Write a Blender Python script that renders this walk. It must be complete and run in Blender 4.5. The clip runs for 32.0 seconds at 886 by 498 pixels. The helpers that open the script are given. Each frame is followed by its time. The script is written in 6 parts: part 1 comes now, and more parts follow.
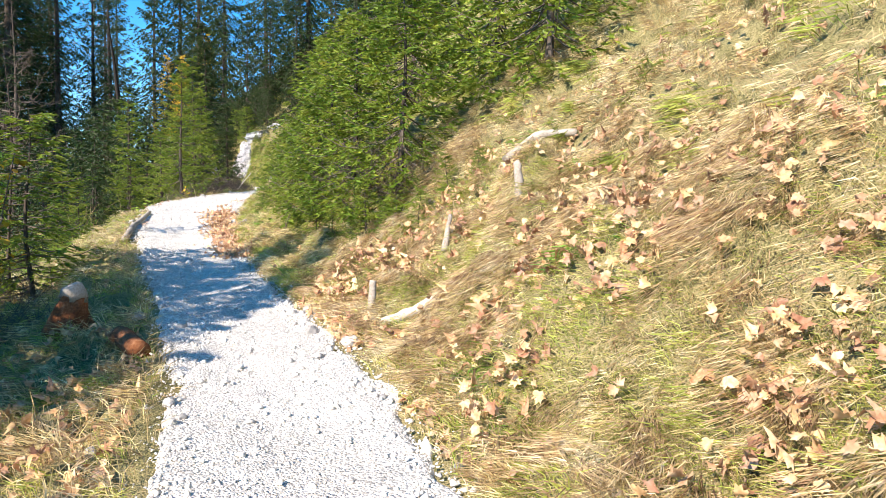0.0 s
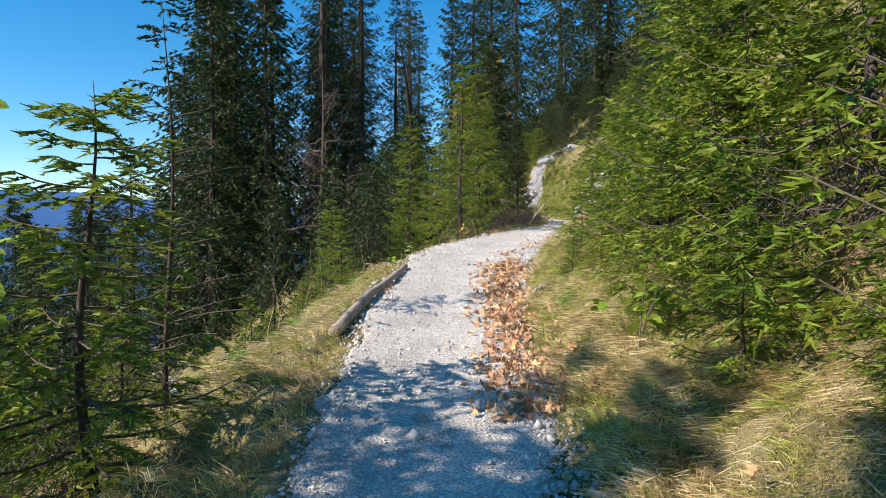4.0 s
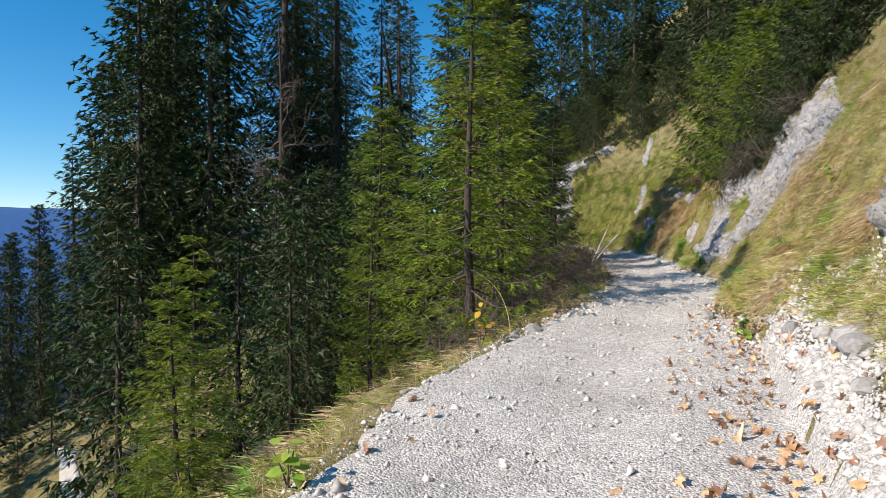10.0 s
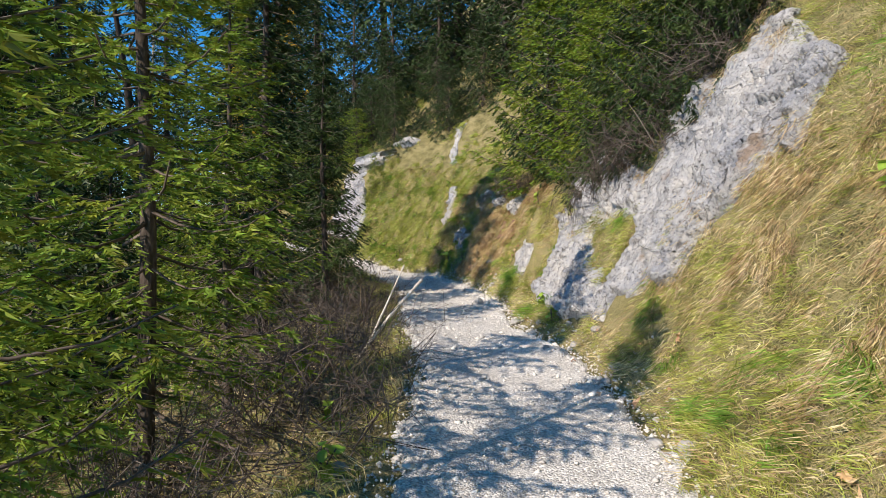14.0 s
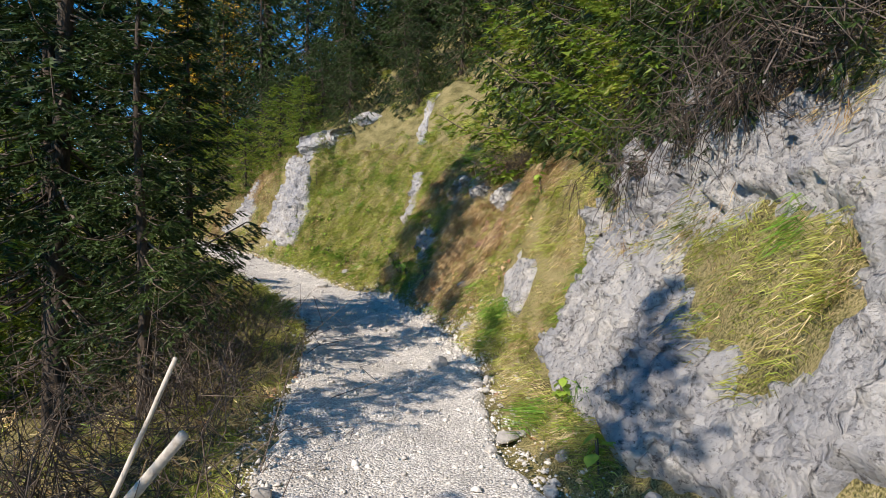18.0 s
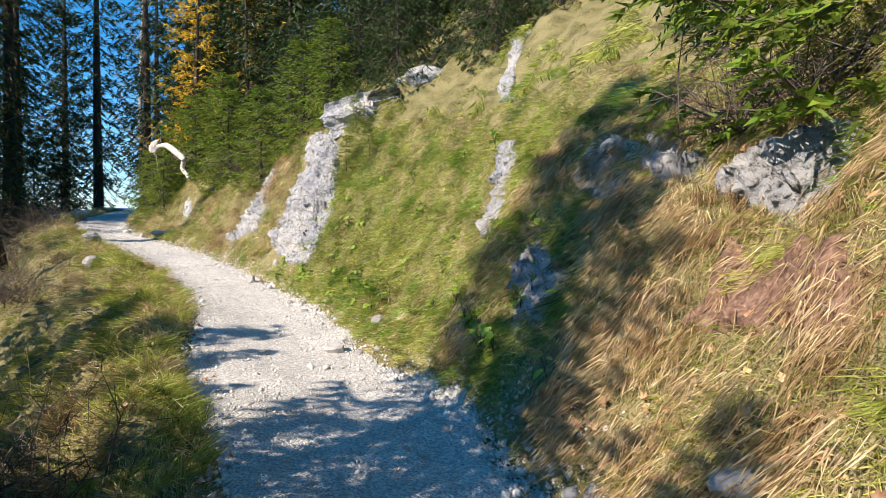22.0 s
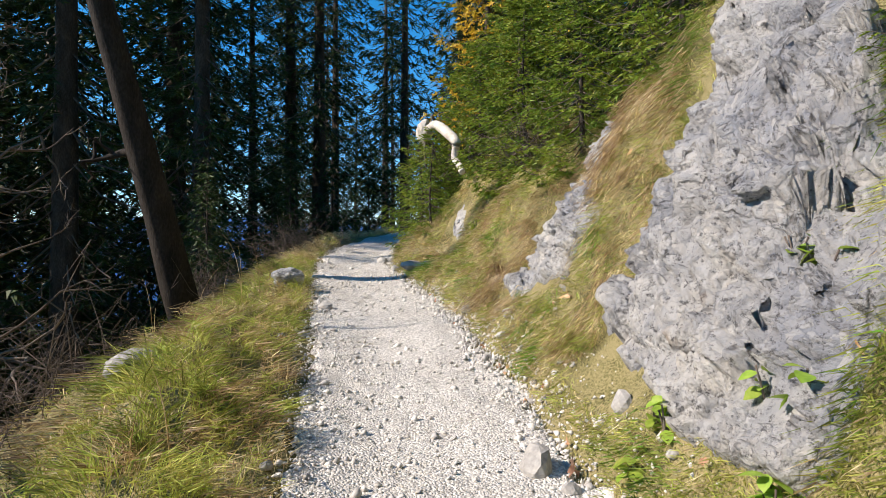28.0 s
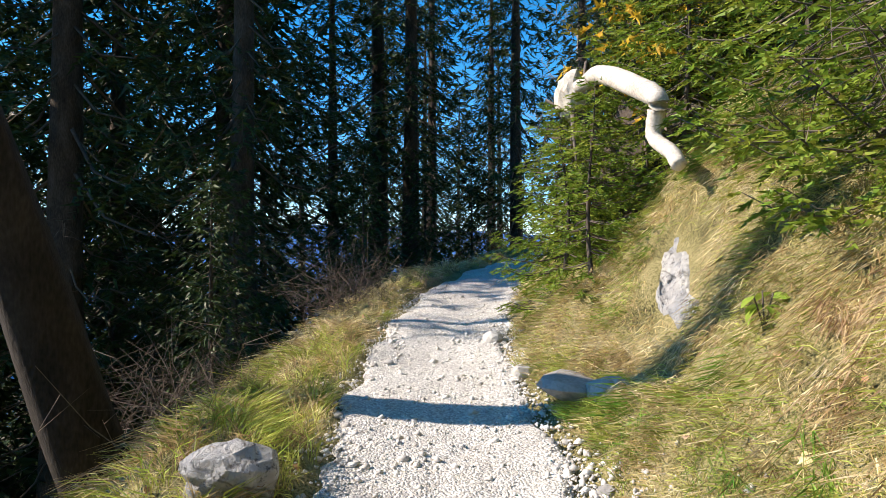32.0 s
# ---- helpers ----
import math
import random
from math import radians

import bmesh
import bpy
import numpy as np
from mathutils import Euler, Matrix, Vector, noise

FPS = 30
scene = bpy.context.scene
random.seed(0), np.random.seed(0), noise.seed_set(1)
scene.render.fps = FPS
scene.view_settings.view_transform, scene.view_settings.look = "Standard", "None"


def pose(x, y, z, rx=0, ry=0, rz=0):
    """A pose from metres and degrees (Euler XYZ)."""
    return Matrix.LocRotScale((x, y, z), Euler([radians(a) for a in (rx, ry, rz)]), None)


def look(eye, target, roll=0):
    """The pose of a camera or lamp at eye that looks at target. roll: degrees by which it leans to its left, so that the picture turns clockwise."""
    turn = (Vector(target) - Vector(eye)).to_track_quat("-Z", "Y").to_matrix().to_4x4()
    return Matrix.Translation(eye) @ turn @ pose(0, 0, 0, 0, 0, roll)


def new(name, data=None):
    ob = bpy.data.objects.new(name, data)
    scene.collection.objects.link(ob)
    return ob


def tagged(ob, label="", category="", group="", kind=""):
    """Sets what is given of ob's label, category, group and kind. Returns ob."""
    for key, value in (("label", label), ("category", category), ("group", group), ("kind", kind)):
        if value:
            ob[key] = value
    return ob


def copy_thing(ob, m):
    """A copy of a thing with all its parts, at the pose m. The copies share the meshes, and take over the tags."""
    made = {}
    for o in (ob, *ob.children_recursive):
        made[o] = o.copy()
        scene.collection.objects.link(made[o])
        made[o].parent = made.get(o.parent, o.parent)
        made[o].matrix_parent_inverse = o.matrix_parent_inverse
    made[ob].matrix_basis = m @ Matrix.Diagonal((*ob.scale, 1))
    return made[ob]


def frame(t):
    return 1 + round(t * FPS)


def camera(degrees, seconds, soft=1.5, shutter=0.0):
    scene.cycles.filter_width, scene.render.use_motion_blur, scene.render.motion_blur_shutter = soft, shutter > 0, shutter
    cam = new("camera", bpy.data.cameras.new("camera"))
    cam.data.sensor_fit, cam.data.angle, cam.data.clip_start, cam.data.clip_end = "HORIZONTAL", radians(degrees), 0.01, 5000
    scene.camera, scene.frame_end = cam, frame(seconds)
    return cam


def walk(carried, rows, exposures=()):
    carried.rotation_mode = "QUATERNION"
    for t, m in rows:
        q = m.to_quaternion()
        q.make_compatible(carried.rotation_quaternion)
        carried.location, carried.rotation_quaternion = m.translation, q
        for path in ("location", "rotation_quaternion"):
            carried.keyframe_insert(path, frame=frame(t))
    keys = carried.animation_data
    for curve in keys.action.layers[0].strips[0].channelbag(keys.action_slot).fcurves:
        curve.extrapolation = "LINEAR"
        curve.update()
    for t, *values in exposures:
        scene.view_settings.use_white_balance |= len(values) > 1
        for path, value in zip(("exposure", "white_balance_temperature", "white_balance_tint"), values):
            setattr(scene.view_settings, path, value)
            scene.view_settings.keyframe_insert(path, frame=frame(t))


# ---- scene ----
# Camera and walk
cam = camera(69.8, 32.0, soft=0.55)
# seconds, x, y, z, pitch, roll, turn
PATH = [
    (0.0, -0.000, 0.000, 1.420, 86.05, -0.95, 4.51),
    (0.5, -0.177, 0.763, 1.425, 86.24, -0.63, 9.00),
    (1.0, -0.337, 1.559, 1.530, 86.51, -0.27, 13.49),
    (1.5, -0.709, 2.307, 1.610, 86.81, -0.25, 17.90),
    (2.0, -0.947, 3.061, 1.551, 87.19, -0.16, 22.37),
    (2.5, -1.259, 3.731, 1.540, 87.44, -0.58, 24.02),
    (3.0, -1.681, 4.474, 1.621, 87.72, -0.49, 25.56),
    (3.5, -2.082, 5.312, 1.687, 88.02, -0.25, 28.21),
    (4.0, -2.502, 5.987, 1.737, 88.23, -0.05, 29.99),
    (4.5, -2.938, 6.577, 1.775, 88.39, -0.01, 31.18),
    (5.0, -3.381, 7.160, 1.803, 88.53, -0.07, 32.07),
    (5.5, -3.824, 7.812, 1.826, 88.69, -0.20, 32.97),
    (6.0, -4.263, 8.614, 1.846, 88.88, -0.14, 34.18),
    (6.5, -4.725, 9.263, 1.818, 89.05, -0.22, 34.19),
    (7.0, -5.048, 9.947, 1.923, 89.22, -0.10, 34.41),
    (7.5, -5.326, 10.731, 2.044, 89.39, -0.03, 32.92),
    (8.0, -5.726, 11.381, 2.141, 89.32, -0.12, 31.07),
    (8.5, -6.003, 12.107, 2.135, 89.31, 0.07, 30.46),
    (9.0, -6.316, 12.751, 2.135, 89.42, 0.12, 30.07),
    (9.5, -6.718, 13.422, 2.307, 89.46, 0.15, 29.87),
    (10.0, -7.051, 14.077, 2.437, 89.58, 0.22, 29.68),
    (10.5, -7.455, 14.710, 2.438, 89.60, 0.23, 29.64),
    (11.0, -7.715, 15.315, 2.483, 89.70, 0.42, 29.66),
    (11.5, -7.884, 15.987, 2.625, 89.78, 0.57, 28.00),
    (12.0, -8.160, 16.654, 2.687, 89.47, 0.42, 22.98),
    (12.5, -8.246, 17.328, 2.675, 89.34, 0.45, 19.71),
    (13.0, -8.403, 18.004, 2.695, 89.22, 0.38, 16.50),
    (13.5, -8.555, 18.709, 2.818, 89.26, 0.08, 14.53),
    (14.0, -8.474, 19.588, 2.982, 89.22, 0.11, 12.21),
    (14.5, -8.543, 20.314, 2.948, 89.15, 0.09, 9.34),
    (15.0, -8.584, 20.895, 3.038, 89.22, -0.02, 7.35),
    (15.5, -8.597, 21.546, 3.175, 89.14, 0.14, 6.61),
    (16.0, -8.655, 22.038, 3.254, 89.05, 0.08, 5.69),
    (16.5, -8.743, 22.456, 3.281, 88.96, 0.03, 5.10),
    (17.0, -8.840, 22.878, 3.262, 88.91, -0.02, 5.39),
    (17.5, -8.926, 23.386, 3.211, 88.91, -0.11, 7.09),
    (18.0, -8.983, 24.065, 3.139, 88.95, -0.28, 10.72),
    (18.5, -9.146, 24.794, 3.079, 89.00, -0.33, 12.54),
    (19.0, -9.317, 25.388, 3.145, 89.09, -0.44, 13.35),
    (19.5, -9.417, 26.088, 3.261, 89.10, -0.41, 13.79),
    (20.0, -9.631, 26.776, 3.268, 88.97, -0.38, 14.05),
    (20.5, -9.808, 27.416, 3.213, 88.95, -0.22, 14.24),
    (21.0, -9.995, 28.029, 3.229, 88.91, -0.19, 14.51),
    (21.5, -10.297, 28.748, 3.366, 88.78, -0.12, 15.31),
    (22.0, -10.499, 29.447, 3.391, 88.72, 0.03, 16.53),
    (22.5, -10.777, 30.102, 3.333, 88.73, -0.05, 17.48),
    (23.0, -10.976, 30.743, 3.373, 88.90, -0.00, 19.63),
    (23.5, -11.139, 31.394, 3.472, 88.99, 0.22, 20.67),
    (24.0, -11.471, 32.063, 3.473, 88.97, 0.17, 21.41),
    (24.5, -11.778, 32.737, 3.434, 89.04, 0.23, 24.29),
    (25.0, -12.067, 33.281, 3.459, 89.17, 0.28, 26.51),
    (25.5, -12.544, 33.835, 3.578, 89.26, 0.17, 30.23),
    (26.0, -12.979, 34.377, 3.582, 89.43, 0.40, 37.31),
    (26.5, -13.479, 34.863, 3.543, 89.65, 0.43, 41.57),
    (27.0, -13.945, 35.349, 3.553, 89.84, 0.16, 44.00),
    (27.5, -14.382, 35.834, 3.598, 90.01, 0.01, 45.08),
    (28.0, -14.795, 36.317, 3.661, 90.15, -0.01, 45.31),
    (28.5, -15.190, 36.796, 3.727, 90.25, 0.05, 45.19),
    (29.0, -15.572, 37.269, 3.778, 90.26, 0.15, 45.21),
    (29.5, -16.118, 37.737, 3.940, 90.20, 0.23, 45.25),
    (30.0, -16.674, 38.204, 3.991, 90.31, 0.31, 47.00),
    (30.5, -17.303, 38.535, 3.982, 90.39, 0.13, 49.61),
    (31.0, -17.831, 38.888, 4.007, 90.56, 0.11, 52.53),
    (31.5, -18.341, 39.283, 4.127, 90.72, 0.18, 53.94),
    (32.0, -18.942, 39.634, 4.250, 90.73, 0.13, 54.73),
]
walk(cam, [(t, pose(*r)) for t, *r in PATH],
     exposures=[(0, 1.1, 6650, 15), (1, 0.8, 6650, 15), (2, 0.45, 6650, 15), (3.5, 0.45, 6650, 15), (6, 0.75, 6650, 15), (7, 0.5, 6650, 15), (9, 0.3, 6650, 15), (10, 0.2, 6650, 15), (13, 0.3, 6650, 15), (15, 0.45, 6650, 15), (18, 0.3, 6650, 15), (19, 0.25, 6650, 15), (21, 0.45, 6650, 15), (22, 0.7, 6650, 15), (24, 0.86, 6650, 15), (25, 0.92, 6650, 15), (26, 0.7, 6650, 15), (28, 0.5, 6650, 15), (29, 0.4, 6650, 15), (30, 0.35, 6650, 15), (31, 0.65, 6650, 15), (32, 0.85, 6650, 15)])

# ---- daylight ----
SUN_EL, SUN_X, SUN_Y = radians(36), -0.52, -0.854
world = bpy.data.worlds.new("sky")
scene.world = world
world.use_nodes = True
wn = world.node_tree.nodes
sky = wn.new("ShaderNodeTexSky")
sky.sky_type, sky.sun_disc = "NISHITA", False
sky.sun_elevation, sky.sun_rotation = SUN_EL, math.atan2(SUN_X, SUN_Y)
sky.altitude, sky.air_density, sky.dust_density, sky.ozone_density = 1100, 1.0, 0.1, 3.0
wn["Background"].inputs[1].default_value = 0.14
deep = wn.new("ShaderNodeHueSaturation")
deep.inputs["Saturation"].default_value, deep.inputs["Hue"].default_value = 1.4, 0.491
world.node_tree.links.new(sky.outputs[0], deep.inputs["Color"])
world.node_tree.links.new(deep.outputs[0], wn["Background"].inputs[0])
sun_lamp = bpy.data.lights.new("sun", "SUN")
sun_lamp.energy, sun_lamp.angle, sun_lamp.color = 5.0, radians(0.53), (1.0, 0.89, 0.74)
sun = new("sun", sun_lamp)
sun.matrix_world = look((SUN_X * 50, SUN_Y * 50, 50 * math.tan(SUN_EL)), (0, 0, 0))

# ---- materials ----
def material(name, colours, scale=3.0, fine=60.0, rough=0.9, bump=0.3, depth=0.01, vary=0.0, through_leaf=0.0, island=True,
             stretch=(1, 1, 1), spec=0.3, mix=0.5, pebbly=0.0, cracks=0.0, span=0.2):
    """colours: dark to light, spread by a coarse and a fine noise; vary: spread of value from piece to piece."""
    m = bpy.data.materials.new(name)
    m.use_nodes = True
    nt = m.node_tree
    N, L = nt.nodes, nt.links
    b = N["Principled BSDF"]
    geo = N.new("ShaderNodeNewGeometry")
    sv = N.new("ShaderNodeVectorMath")
    sv.operation = "MULTIPLY"
    sv.inputs[1].default_value = stretch
    L.new(geo.outputs["Position"], sv.inputs[0])
    n1, n2 = N.new("ShaderNodeTexNoise"), N.new("ShaderNodeTexNoise")
    for n, s, d in ((n1, scale, 4.0), (n2, fine, 3.0)):
        n.inputs["Scale"].default_value, n.inputs["Detail"].default_value = s, d
        L.new(sv.outputs[0], n.inputs["Vector"])
    mx = N.new("ShaderNodeMix")
    mx.inputs[0].default_value = mix
    L.new(n1.outputs[0], mx.inputs[2])
    L.new(n2.outputs[0], mx.inputs[3])
    fac = mx.outputs[0]
    ramp = N.new("ShaderNodeValToRGB")
    el = ramp.color_ramp.elements
    k = len(colours)
    while len(el) > 1:
        el.remove(el[-1])
    el[0].position, el[0].color = 0.5 - span, (*colours[0], 1)
    for i in range(1, k):
        e = el.new(0.5 - span + 2 * span * i / (k - 1))
        e.color = (*colours[i], 1)
    L.new(fac, ramp.inputs[0])
    col = ramp.outputs[0]
    relief = fac
    if pebbly or cracks:
        vo = N.new("ShaderNodeTexVoronoi")
        vo.inputs["Scale"].default_value = pebbly or cracks
        wob = N.new("ShaderNodeVectorMath")
        wob.operation = "MULTIPLY_ADD"
        wob.inputs[1].default_value = (0.6 / pebbly if pebbly else 0.16,) * 3
        L.new((n2 if pebbly else n1).outputs["Color"], wob.inputs[0])
        L.new(sv.outputs[0], wob.inputs[2])
        L.new(wob.outputs[0], vo.inputs["Vector"])
        vo.feature = "F1" if pebbly else "DISTANCE_TO_EDGE"
        shade = N.new("ShaderNodeMapRange")
        if pebbly:
            shade.inputs[3].default_value, shade.inputs[4].default_value = 0.55, 1.18
            sep = N.new("ShaderNodeSeparateColor")
            L.new(vo.outputs["Color"], sep.inputs[0])
            L.new(sep.outputs[0], shade.inputs[0])
        else:
            shade.inputs[2].default_value, shade.inputs[3].default_value, shade.inputs[4].default_value = 0.03, 0.62, 1.0
            L.new(vo.outputs["Distance"], shade.inputs[0])
        tint = N.new("ShaderNodeMix")
        tint.data_type, tint.blend_type = "RGBA", "MULTIPLY"
        tint.inputs[0].default_value = 1.0
        L.new(col, tint.inputs[6])
        L.new(shade.outputs[0], tint.inputs[7])
        col = tint.outputs[2]
        ad2 = N.new("ShaderNodeMath")
        ad2.operation = "MULTIPLY_ADD"
        ad2.inputs[1].default_value = -0.5 if pebbly else 0.35
        L.new(vo.outputs["Distance"], ad2.inputs[0])
        L.new(fac, ad2.inputs[2])
        relief = ad2.outputs[0]
    if vary:
        info = N.new("ShaderNodeObjectInfo")
        ad = N.new("ShaderNodeMath")
        ad.operation = "ADD"
        L.new(info.outputs["Random"], ad.inputs[0])
        if island:
            L.new(geo.outputs["Random Per Island"], ad.inputs[1])
        fr = N.new("ShaderNodeMath")
        fr.operation = "FRACT"
        L.new(ad.outputs[0], fr.inputs[0])
        mr = N.new("ShaderNodeMapRange")
        mr.inputs[3].default_value, mr.inputs[4].default_value = 1 - vary, 1 + vary
        L.new(fr.outputs[0], mr.inputs[0])
        hs = N.new("ShaderNodeHueSaturation")
        mh = N.new("ShaderNodeMapRange")
        mh.inputs[3].default_value, mh.inputs[4].default_value = 0.5 - vary * 0.05, 0.5 + vary * 0.05
        L.new(fr.outputs[0], mh.inputs[0])
        L.new(mh.outputs[0], hs.inputs["Hue"])
        L.new(mr.outputs[0], hs.inputs["Value"])
        L.new(col, hs.inputs["Color"])
        col = hs.outputs[0]
    L.new(col, b.inputs["Base Color"])
    b.inputs["Roughness"].default_value = rough
    b.inputs["Specular IOR Level"].default_value = spec
    if bump:
        bp = N.new("ShaderNodeBump")
        bp.inputs["Strength"].default_value, bp.inputs["Distance"].default_value = bump, depth
        L.new(relief, bp.inputs["Height"])
        L.new(bp.outputs[0], b.inputs["Normal"])
    if through_leaf:
        tr = N.new("ShaderNodeBsdfTranslucent")
        L.new(col, tr.inputs[0])
        ms = N.new("ShaderNodeMixShader")
        ms.inputs[0].default_value = through_leaf
        L.new(b.outputs[0], ms.inputs[1])
        L.new(tr.outputs[0], ms.inputs[2])
        L.new(ms.outputs[0], N["Material Output"].inputs[0])
    return m


M_GRAVEL = material("gravel", [(0.50, 0.48, 0.45), (0.66, 0.64, 0.60), (0.78, 0.76, 0.72)], 1.6, 70, 0.95, 1.0, 0.018, pebbly=72)
M_PEBBLE = material("limestone_pebble", [(0.46, 0.44, 0.41), (0.76, 0.74, 0.70)], 6, 90, 0.9, 0.3, 0.004, vary=0.28)
M_SOIL = material("soil_with_thatch", [(0.03, 0.024, 0.012), (0.10, 0.09, 0.035), (0.22, 0.20, 0.08), (0.36, 0.30, 0.16), (0.13, 0.125, 0.045)], 3.5, 85, 0.95, 1.0, 0.03, span=0.17, mix=0.62)
M_STONE = material("loose_limestone", [(0.25, 0.245, 0.235), (0.48, 0.465, 0.44)], 5, 40, 0.9, 0.8, 0.015, vary=0.2)
M_GREEN = material("green_grass", [(0.13, 0.18, 0.03), (0.38, 0.43, 0.08), (0.64, 0.60, 0.19)], 3.2, 18, 0.5, 0, vary=0.45, through_leaf=0.4, span=0.13)
M_DRY = material("dry_grass", [(0.30, 0.20, 0.08), (0.62, 0.48, 0.25), (0.85, 0.75, 0.52)], 3.2, 18, 0.55, 0, vary=0.45, through_leaf=0.35, span=0.13)
M_NEEDLE = material("spruce_needles", [(0.014, 0.03, 0.01), (0.034, 0.062, 0.016), (0.075, 0.115, 0.025)], 0.9, 7, 0.5, 0, vary=0.35, through_leaf=0.14)
M_NEEDLE_Y = material("young_spruce_needles", [(0.07, 0.125, 0.016), (0.18, 0.26, 0.03), (0.33, 0.36, 0.05)], 1.6, 8, 0.5, 0, vary=0.4, through_leaf=0.38, span=0.15)
M_LARCH = material("yellow_larch_needles", [(0.48, 0.28, 0.02), (0.72, 0.48, 0.05), (0.60, 0.50, 0.08)], 1.0, 7, 0.6, 0, vary=0.25, through_leaf=0.35)
M_BARK = material("spruce_bark", [(0.025, 0.02, 0.016), (0.07, 0.056, 0.046), (0.13, 0.11, 0.095)], 5, 45, 0.95, 1.0, 0.02, stretch=(1, 1, 0.35))
# spruce bark again, darkened to stand in for shade on the leaning trunk
M_SHADEBARK = material("shaded_spruce_bark", [(0.012, 0.01, 0.008), (0.032, 0.026, 0.022), (0.06, 0.05, 0.042)], 5, 45, 0.95, 1.0, 0.02, stretch=(1, 1, 0.35))
M_TWIG = material("dead_twigs", [(0.07, 0.055, 0.045), (0.20, 0.165, 0.14)], 4, 40, 0.95, 0.4, vary=0.2)
M_DEADWOOD = material("weathered_wood", [(0.16, 0.135, 0.11), (0.36, 0.32, 0.27), (0.52, 0.47, 0.41)], 4, 60, 0.85, 0.7, 0.006, stretch=(1, 1, 1))
M_WHITEWOOD = material("bleached_wood", [(0.30, 0.26, 0.21), (0.56, 0.52, 0.46), (0.70, 0.66, 0.60)], 5, 50, 0.8, 0.6, 0.006)
M_ROTWOOD = material("rotten_red_wood", [(0.06, 0.022, 0.012), (0.20, 0.075, 0.03), (0.32, 0.17, 0.09)], 6, 50, 0.95, 1.0, 0.015)
M_LEAF = material("fallen_maple_leaf", [(0.34, 0.15, 0.07), (0.60, 0.37, 0.21), (0.80, 0.64, 0.46)], 7.0, 30, 0.7, 0.2, 0.003, vary=0.35, through_leaf=0.25)
M_HERB = material("herb_leaf", [(0.15, 0.26, 0.035), (0.30, 0.44, 0.06), (0.46, 0.54, 0.11)], 3, 25, 0.5, 0, vary=0.25, through_leaf=0.35)
M_YELLOWLEAF = material("yellow_leaf", [(0.42, 0.24, 0.02), (0.62, 0.42, 0.05)], 3, 25, 0.6, 0, vary=0.3, through_leaf=0.35)
M_FAR = material("forested_mountain_haze_glow", [(0.03, 0.06, 0.12), (0.05, 0.09, 0.16)], 0.004, 0.05, 1.0, 0)
M_STRAW = material("brown_straw", [(0.22, 0.13, 0.06), (0.48, 0.34, 0.18), (0.72, 0.58, 0.38)], 3.2, 18, 0.6, 0, vary=0.4, through_leaf=0.3, span=0.13)
M_LUSH = material("lush_green_grass", [(0.07, 0.15, 0.02), (0.17, 0.32, 0.04), (0.34, 0.48, 0.09)], 3.2, 18, 0.5, 0, vary=0.4, through_leaf=0.4, span=0.13)
M_REDSOIL = material("red_brown_earth", [(0.09, 0.05, 0.035), (0.22, 0.13, 0.09), (0.38, 0.26, 0.19)], 5, 40, 0.95, 1.0, 0.03, span=0.16, mix=0.55)


